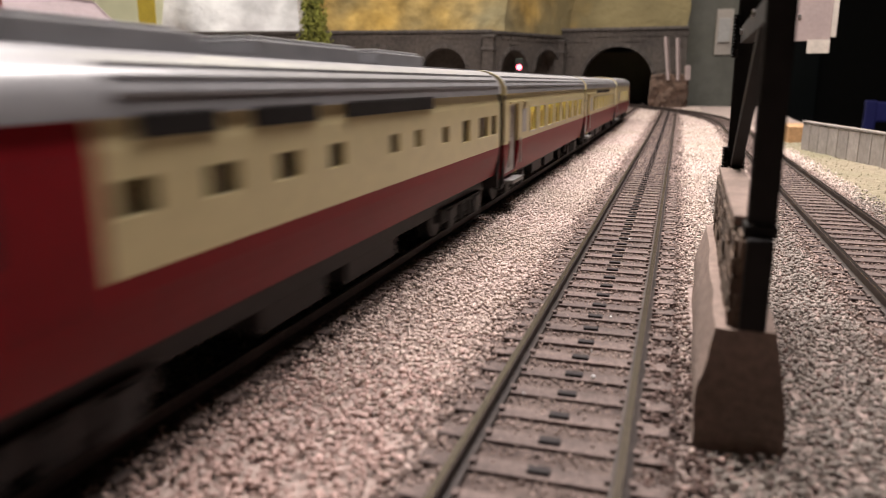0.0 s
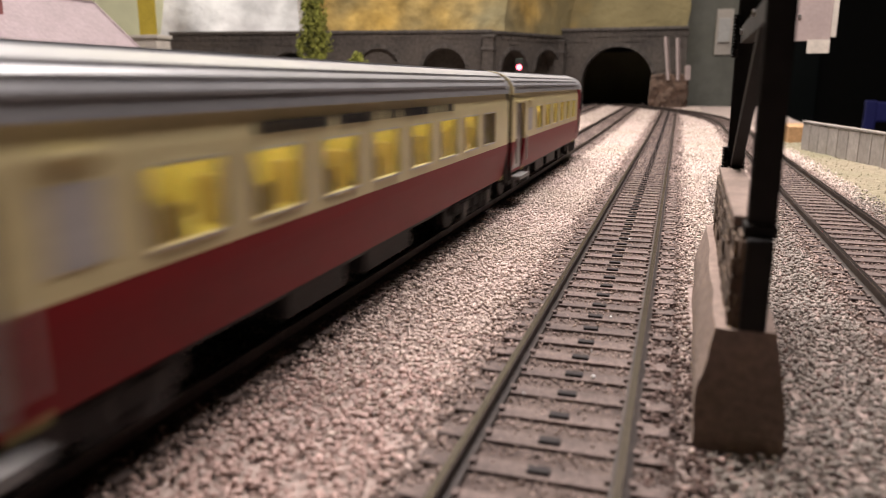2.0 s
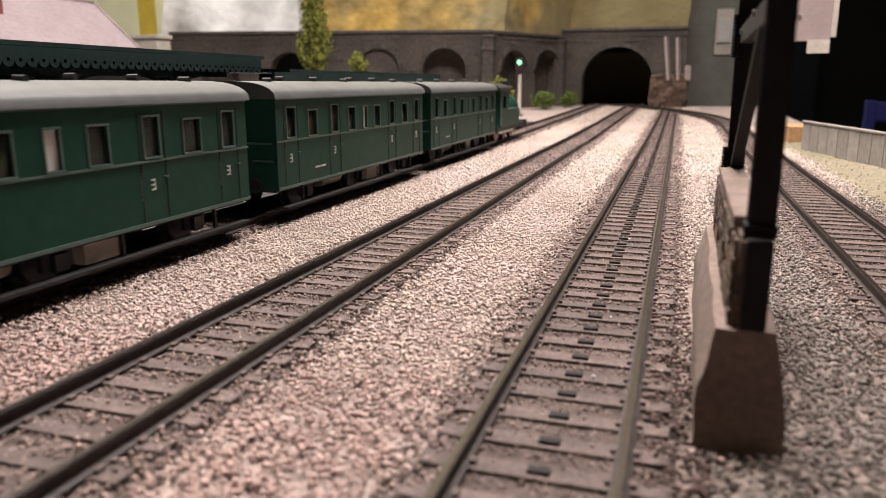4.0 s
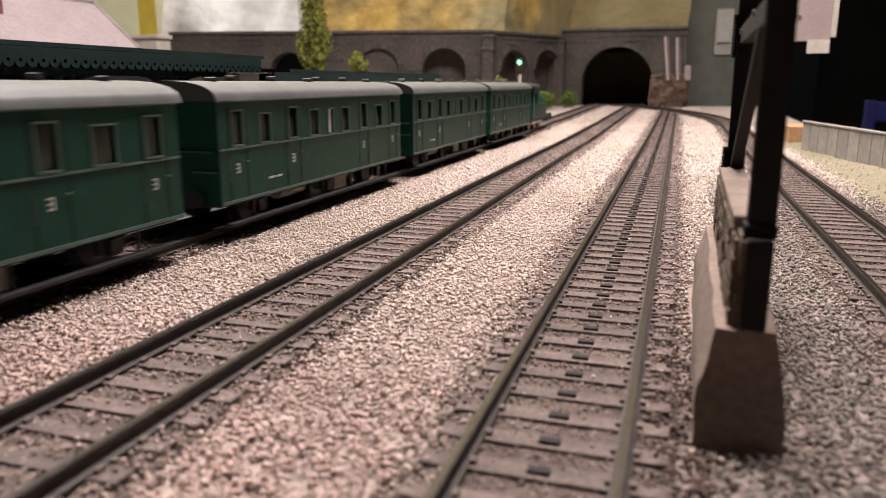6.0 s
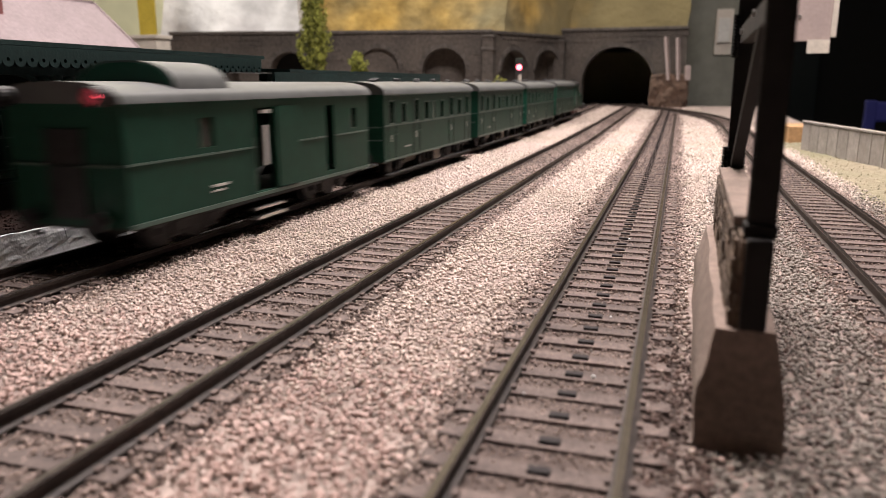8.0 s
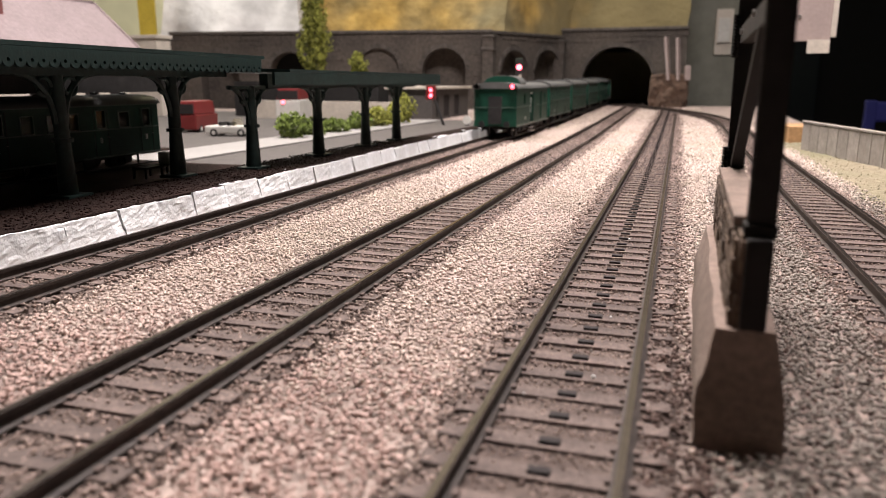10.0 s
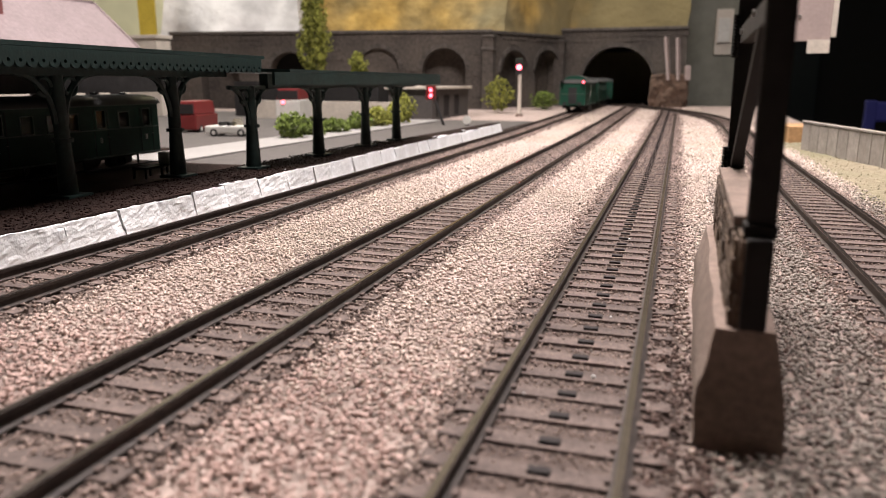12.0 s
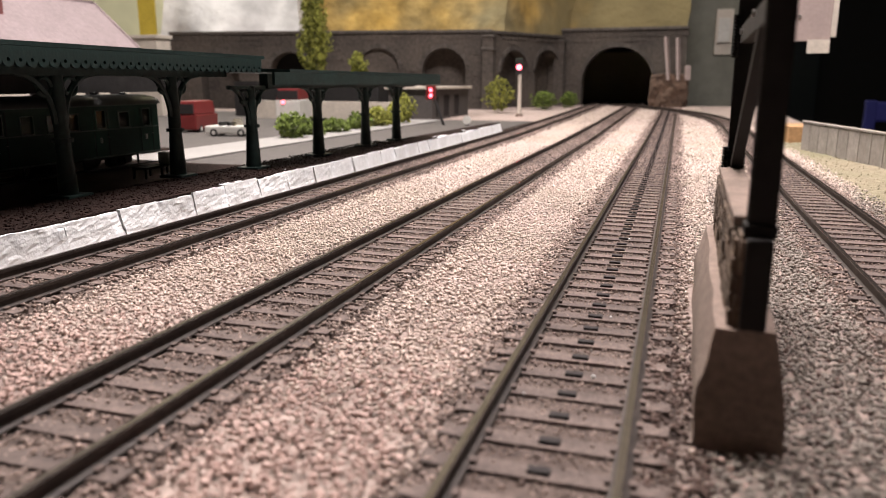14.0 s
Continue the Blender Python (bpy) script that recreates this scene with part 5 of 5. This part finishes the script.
SIGNAL = thing("light_signal", "colour light signal on a pale mast beside the track", "railway signal", -186, 900, rise(900) - 1, 8)
bm = B()
cyl(bm, (0, 0, 0), (0, 0, 50), 2.5, 1.9, 10)
part("mast", bm, PALE, SIGNAL)
bm = B()
box(bm, -4, 4, -4, 4, 0, 3)
part("foot", bm, CONCRETE, SIGNAL)
bm = B()
box(bm, -5.5, 3.6, -1.2, 2.2, 49, 69)
HEADBOARD = part("signal_head", bm, BLACK, SIGNAL, "dark signal head", bevel=0.6)
bm = B()
lens(bm, -1, -2.6, 58.4, 3.0)
part("red_lens", bm, GLASS_RED, HEADBOARD, "red lens")
bm = B()
lens(bm, -1, -2.6, 64.4, 2.6)
part("green_lens", bm, GLASS_GREEN, HEADBOARD, "green lens")
# added cover, slid over the glowing lens that should look switched off
bm = B()
box(bm, -4.4, 2.4, -3.6, -3.0, -2.9, 2.9)
LENS_COVER = part("shutter", bm, BLACK, SIGNAL, "added dark cover that hides whichever lens is off")

LEAN = thing("leaning_signal", "leaning lineside signal with two red lamps", "railway signal", -220, 702, -0.5)
bm = B()
cyl(bm, (0, 0, 0), (-11, 0, 30), 1.5, 1.3, 8)
part("mast", bm, BLACK, LEAN)
bm = B()
box(bm, -19, -8.5, -1, 1.6, 26, 39.5)
head = part("signal_head", bm, RED_CAR, LEAN, "pinkish red head", bevel=0.6)
for z in (30.2, 35.6):
    bm = B()
    lens(bm, -13.5, -2.0, z, 2.0)
    part("red_lens", bm, TAIL_RED, head)
bm = B()
box(bm, -4, 4, -4, 4, -0.8, 1)
part("foot", bm, CONCRETE, LEAN)
DISC = thing("ground_disc", "small white ground disc signal", "ground signal", -197, 702, 0.0)
bm = B()
cyl(bm, (0, 0, 6.3), (0, 1.2, 6.3), 4.2, 4.2, 16)
part("disc", bm, WHITE_CAR, DISC)
bm = B()
box(bm, -2, 2, 1.2, 3.5, -1, 5)
part("stand", bm, BLACK, DISC)


def motor(name, label, x, y, turn, L, W, h0, h1, body, top, lamps=None, open_top=False):
    c = thing(name, label, "car", x, y, 2.4, turn)
    bm = B()
    box(bm, -W / 2, W / 2, 0, L, 1.8, h0)
    part("body", bm, body, c, bevel=1.0)
    if open_top:
        bm = B()
        box(bm, -W / 2 + 1, W / 2 - 1, L * 0.62, L * 0.65, h0, h1)
        part("windscreen", bm, PANE, c)
        for k in (0.3, 0.48):
            bm = B()
            box(bm, -W / 2 + 2, W / 2 - 2, L * k, L * k + 2, h0 - 1, h0 + 3)
            part("seat", bm, BLACK, c)
    else:
        bm = B()
        vs = box(bm, -W / 2 + 0.4, W / 2 - 0.4, 0.8, L * 0.94, h0, h1)
        for v in vs:
            if v.co.z > h0 + 1:
                v.co.x *= 0.86
                v.co.y = v.co.y * 0.9 + L * 0.05
        part("cabin", bm, top, c, bevel=0.9)
        bm = B()
        box(bm, -W / 2 + 2, W / 2 - 2, -0.2, 1.6, h0 + 1, h1 - 2.5)
        part("window", bm, STUD, c)
    for s in (-1, 1):
        for k in (0.2, 0.8):
            bm = B()
            cyl(bm, (s * W * 0.36, L * k, 2.6), (s * W * 0.51, L * k, 2.6), 3.0, 3.0, 14)
            wh = part("wheel", bm, BLACK, c)
            bm = B()
            cyl(bm, (s * W * 0.5, L * k, 2.6), (s * W * 0.53, L * k, 2.6), 1.6, 1.4, 10)
            part("hub", bm, WHITE_CAR, wh)
    if lamps:
        bm = B()
        cyl(bm, (-W * 0.18, -0.8, h0 - 2), (-W * 0.18, 0.4, h0 - 2), 1.8, 1.8, 12)
        part("lamp", bm, lamps, c, "glowing lamp")


motor("jeep", "open white model jeep parked on the forecourt", -344, 492, -80, 36, 17, 7.5, 13, WHITE_CAR, WHITE_CAR, open_top=True)
motor("delivery_van", "dark red model delivery van parked beside the coach", -384, 516, 10, 42, 20, 14, 25, RED_CAR, RED_CAR)
motor("minibus", "red and white model minibus with a lit lamp", -347, 620, 14, 46, 23, 24, 35, WHITE_CAR, RED_CAR, lamps=TAIL_RED)
slab("yard_wall", "pale low wall behind the forecourt", PALE, -470, -280, 745, 752, 0, 22, "wall", turn=-10, kind="")
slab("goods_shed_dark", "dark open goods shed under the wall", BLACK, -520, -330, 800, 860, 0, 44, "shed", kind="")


def bench():
    b = thing("luggage_trolley", "dark luggage trolley with a white box on the platform", "trolley", -188, 224, 7.2)
    bm = B()
    box(bm, -3, 3, 0, 20, 3.4, 4.2)
    for y in (0, 9, 19):
        box(bm, -3, -2.4, y, y + 0.8, 0, 3.6)
        box(bm, 2.4, 3, y, y + 0.8, 0, 3.6)
    part("deck", bm, BLACK, b)
    bm = B()
    box(bm, -2.4, 2.4, 14, 18, 4.2, 8.6)
    part("white_box", bm, WHITE_MARK, b, bevel=0.3)


bench()


# ---- right-hand side ----
def grass_bank():
    bm = B()
    n = 26
    rows = []
    for j in range(n + 1):
        y = 60 + (640 - 60) * j / n
        rows.append([bm.verts.new((x + (4 * noise.noise(Vector((x, y * 0.05, 0))) if x < 80 else 0), y, -0.9 + (1.2 + noise.noise(Vector((x * 0.1, y * 0.08, 1)))) * (min((x - 66) / 24, 1)))) for x in (66, 74, 84, 96, 110, 130)])
    for a, b in zip(rows, rows[1:]):
        for i in range(5):
            bm.faces.new((a[i], a[i + 1], b[i + 1], b[i]))
    tagged(part("grass_bank", bm, GRASS), "yellowish dry grass mat beside the outer track", "grass", kind="structure")
    rng = random.Random(12)
    bm = B()
    for _ in range(1200):
        x, y = rng.uniform(68, 128), rng.uniform(180, 630)
        z = -0.4 + 1.2 * min((x - 66) / 24, 1)
        h, a = rng.uniform(0.25, 0.6), rng.uniform(0, 6.28)
        dx, dy = 0.35 * math.cos(a), 0.35 * math.sin(a)
        vs = [bm.verts.new(p) for p in ((x - dx, y - dy, z - 0.6), (x + dx, y + dy, z - 0.6), (x + rng.uniform(-0.8, 0.8), y + rng.uniform(-0.8, 0.8), z + h))]
        bm.faces.new(vs)
    tagged(part("grass_tufts", bm, GRASS), "short dry grass tufts", "grass", kind="stuff")


grass_bank()


def concrete_fence():
    f = thing("concrete_fence", "grey concrete panel fence beside the grass", "fence", 104, 385, 0.2, 0)
    rng = random.Random(2)
    ax, ay = 104.0, 385.0
    bx, by = 80.5, 522.0
    d = math.hypot(bx - ax, by - ay)
    turn = math.degrees(math.atan2(by - ay, bx - ax)) - 90
    f.matrix_basis = pose(ax * MM, ay * MM, 0.2 * MM, 0, 0, turn)
    pitch = 15.0
    for k in range(-4, int(d / pitch) + 1):
        bm = B()
        box(bm, -0.9, 0.9, k * pitch + 0.6, k * pitch + pitch - 0.9, -0.8, 16.2 + rng.uniform(-0.3, 0.3))
        part("panel", bm, FENCE, f, bevel=0.3)
        bm = B()
        box(bm, -1.3, 1.3, k * pitch - 1.0, k * pitch + 0.7, -0.8, 16.8)
        part("post", bm, FENCE, f, bevel=0.3)
    bm = B()
    box(bm, -1.5, 1.5, -4 * pitch - 1, (int(d / pitch) + 1) * pitch, 16.5, 17.8)
    part("top_rail", bm, FENCE, f, bevel=0.3)


concrete_fence()
slab("wood_block", "raw orange-brown wooden block at the end of the fence", WOOD, 74, 95, 585, 640, -1, 11, "wood block", turn=6, kind="")


def rock():
    r = thing("cork_rock", "brown crumbling cork rock with pale broken stakes", "rock", -17, 1208, 5.5)
    bm = B()
    bmesh.ops.create_icosphere(bm, subdivisions=4, radius=1)
    for v in bm.verts:
        c = v.co.copy()
        v.co = Vector((max(min(c.x * 1.5, 1), -1) * 27, max(min(c.y * 1.5, 1), -1) * 16, max(min(c.z * 1.5, 1), -1) * 25 + 23))
        v.co += noise.noise_vector(c * 3) * 4 + noise.noise_vector(c * 9) * 1.6
    part("rock_body", bm, CORK, r)
    for x, w, lean, h in ((-2, 12, -6, 104), (12, 8, -3, 102), (25, 8, 1, 62)):
        bm = B()
        bar(bm, (x + 2, -14, 40 if h > 60 else 4), (x + lean, -12, h), w, 4)
        part("stake", bm, BOARD, r, "pale broken stake", bevel=0.8)


rock()


def board():
    b = thing("hanging_board", "pinkish board with a pale edge hung from the ceiling", "board", 85, 700, 0)
    bm = B()
    box(bm, 2, 31, 0, 3, 76, 320)
    part("panel", bm, BOARD, b, bevel=0.4)
    bm = B()
    box(bm, 31, 35, -1, 4, 79, 320)
    part("edge_strip", bm, PALE, b, "pale edge strip")
    bm = B()
    box(bm, 14, 31, -1.5, -0.1, 66, 77)
    part("paper_tab", bm, PALE, b, "pale paper tab")
    bm = B()
    cyl(bm, (6, -1, 96), (6, 0.5, 96), 1.6, 1.6, 10)
    part("screw", bm, CHROME, b)
    for x in (8, 28):
        bm = B()
        cyl(bm, (x, 1.5, 319), (x, 1.5, 1800), 1.2, 1.2, 8)
        part("hanger", bm, BLACK, b)


board()
W = thing("junction_box", "white electrical box on the grey wall", "electrical box", 0, 0, 0)
bm = B()
box(bm, 52, 80, 1398, 1420, 89, 165)
part("case", bm, PALE, W, bevel=1.5)
bm = B()
box(bm, 56, 76, 1394, 1398, 110, 150)
part("lid", bm, WHITE_CAR, W, bevel=1.0)


def chair():
    c = thing("blue_chair", "blue plastic chair standing on the room floor", "chair", 486, 1850, -900)
    for x in (-84, 84):
        bm = B()
        box(bm, x - 12, x + 12, -10, 10, 0, 905)
        part("back_post", bm, BLUE, c, bevel=4)
        bm = B()
        box(bm, x - 12, x + 12, -400, -378, 0, 445)
        part("leg", bm, BLUE, c, bevel=4)
    bm = B()
    box(bm, -96, 96, -400, 10, 440, 462)
    part("seat", bm, BLUE, c, bevel=6)
    for z in (858, 700):
        bm = B()
        box(bm, -96, 96, -9, 9, z, z + 44)
        part("back_rail", bm, BLUE, c, bevel=5)


chair()
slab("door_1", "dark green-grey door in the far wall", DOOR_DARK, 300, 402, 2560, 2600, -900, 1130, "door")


def motions():
    """Displacements in mm: the express runs towards the camera, the green train sets off into the tunnel."""
    run = [(0, 0), (0.2, 42), (0.4, 86), (0.6, 132), (0.8, 172), (1.0, 213), (1.2, 250), (1.4, 287), (1.6, 325), (1.8, 371), (2.0, 418), (2.2, 466), (2.4, 515), (2.6, 558), (2.8, 597), (3.0, 632), (3.2, 668), (4.0, 828), (5.3, 1088), (7, 1420), (14, 1500)]
    for car, start in ((E1, 14), (E2, 226), (E3, 437), (E4, 655)):
        walk(car, [(t, pose(T2 * MM, (start - s) * MM, rise(start - s) * MM)) for t, s in run])
    front = [(0, 570), (3.2, 570), (3.8, 577), (4.5, 603), (5.3, 648), (5.5, 661.5), (6.0, 701.5), (6.5, 747.5), (7.0, 809), (7.5, 878.5), (8.0, 963), (8.2, 1001), (8.5, 1060), (8.8, 1120), (9.2, 1201), (9.6, 1284), (10.0, 1368), (10.3, 1432), (10.6, 1494), (10.9, 1555), (11.2, 1617), (11.5, 1680), (11.8, 1742), (12.1, 1804), (12.4, 1871), (12.7, 1940), (13.0, 2008), (13.3, 2088), (13.6, 2195), (14.0, 2350)]
    def along(d):
        """Pose on the departure line at d mm: straight, then curving left inside the tunnel."""
        if d < 1285:
            return T1, d, 0.0
        arc = (d - 1285) / 180.0
        if arc < math.pi / 2:
            return T1 - 180 * (1 - math.cos(arc)), 1285 + 180 * math.sin(arc), math.degrees(arc)
        return T1 - 180 - (d - 1285 - 90 * math.pi), 1465, 90.0

    for car, back, half in ((LOCO, 103, 50), (COACHES[0], 245, 66), (COACHES[1], 389, 66), (COACHES[2], 537, 66), (COACHES[3], 685, 66), (VAN, 837, 68)):
        rows = []
        for t, f in front:
            x, y, turn = along(f - back + half)
            rows.append((t, pose(x * MM, y * MM, rise(y) * MM, 0, 0, turn) @ pose(0, -half * MM, 0)))
        walk(car, rows)
    low, high = pose(0, 0, 58.4 * MM), pose(0, 0, 64.4 * MM)
    walk(LENS_COVER, [(0.0, high), (2.0, high), (2.2, low), (7.3, low), (7.5, high), (14.0, high)])


motions()
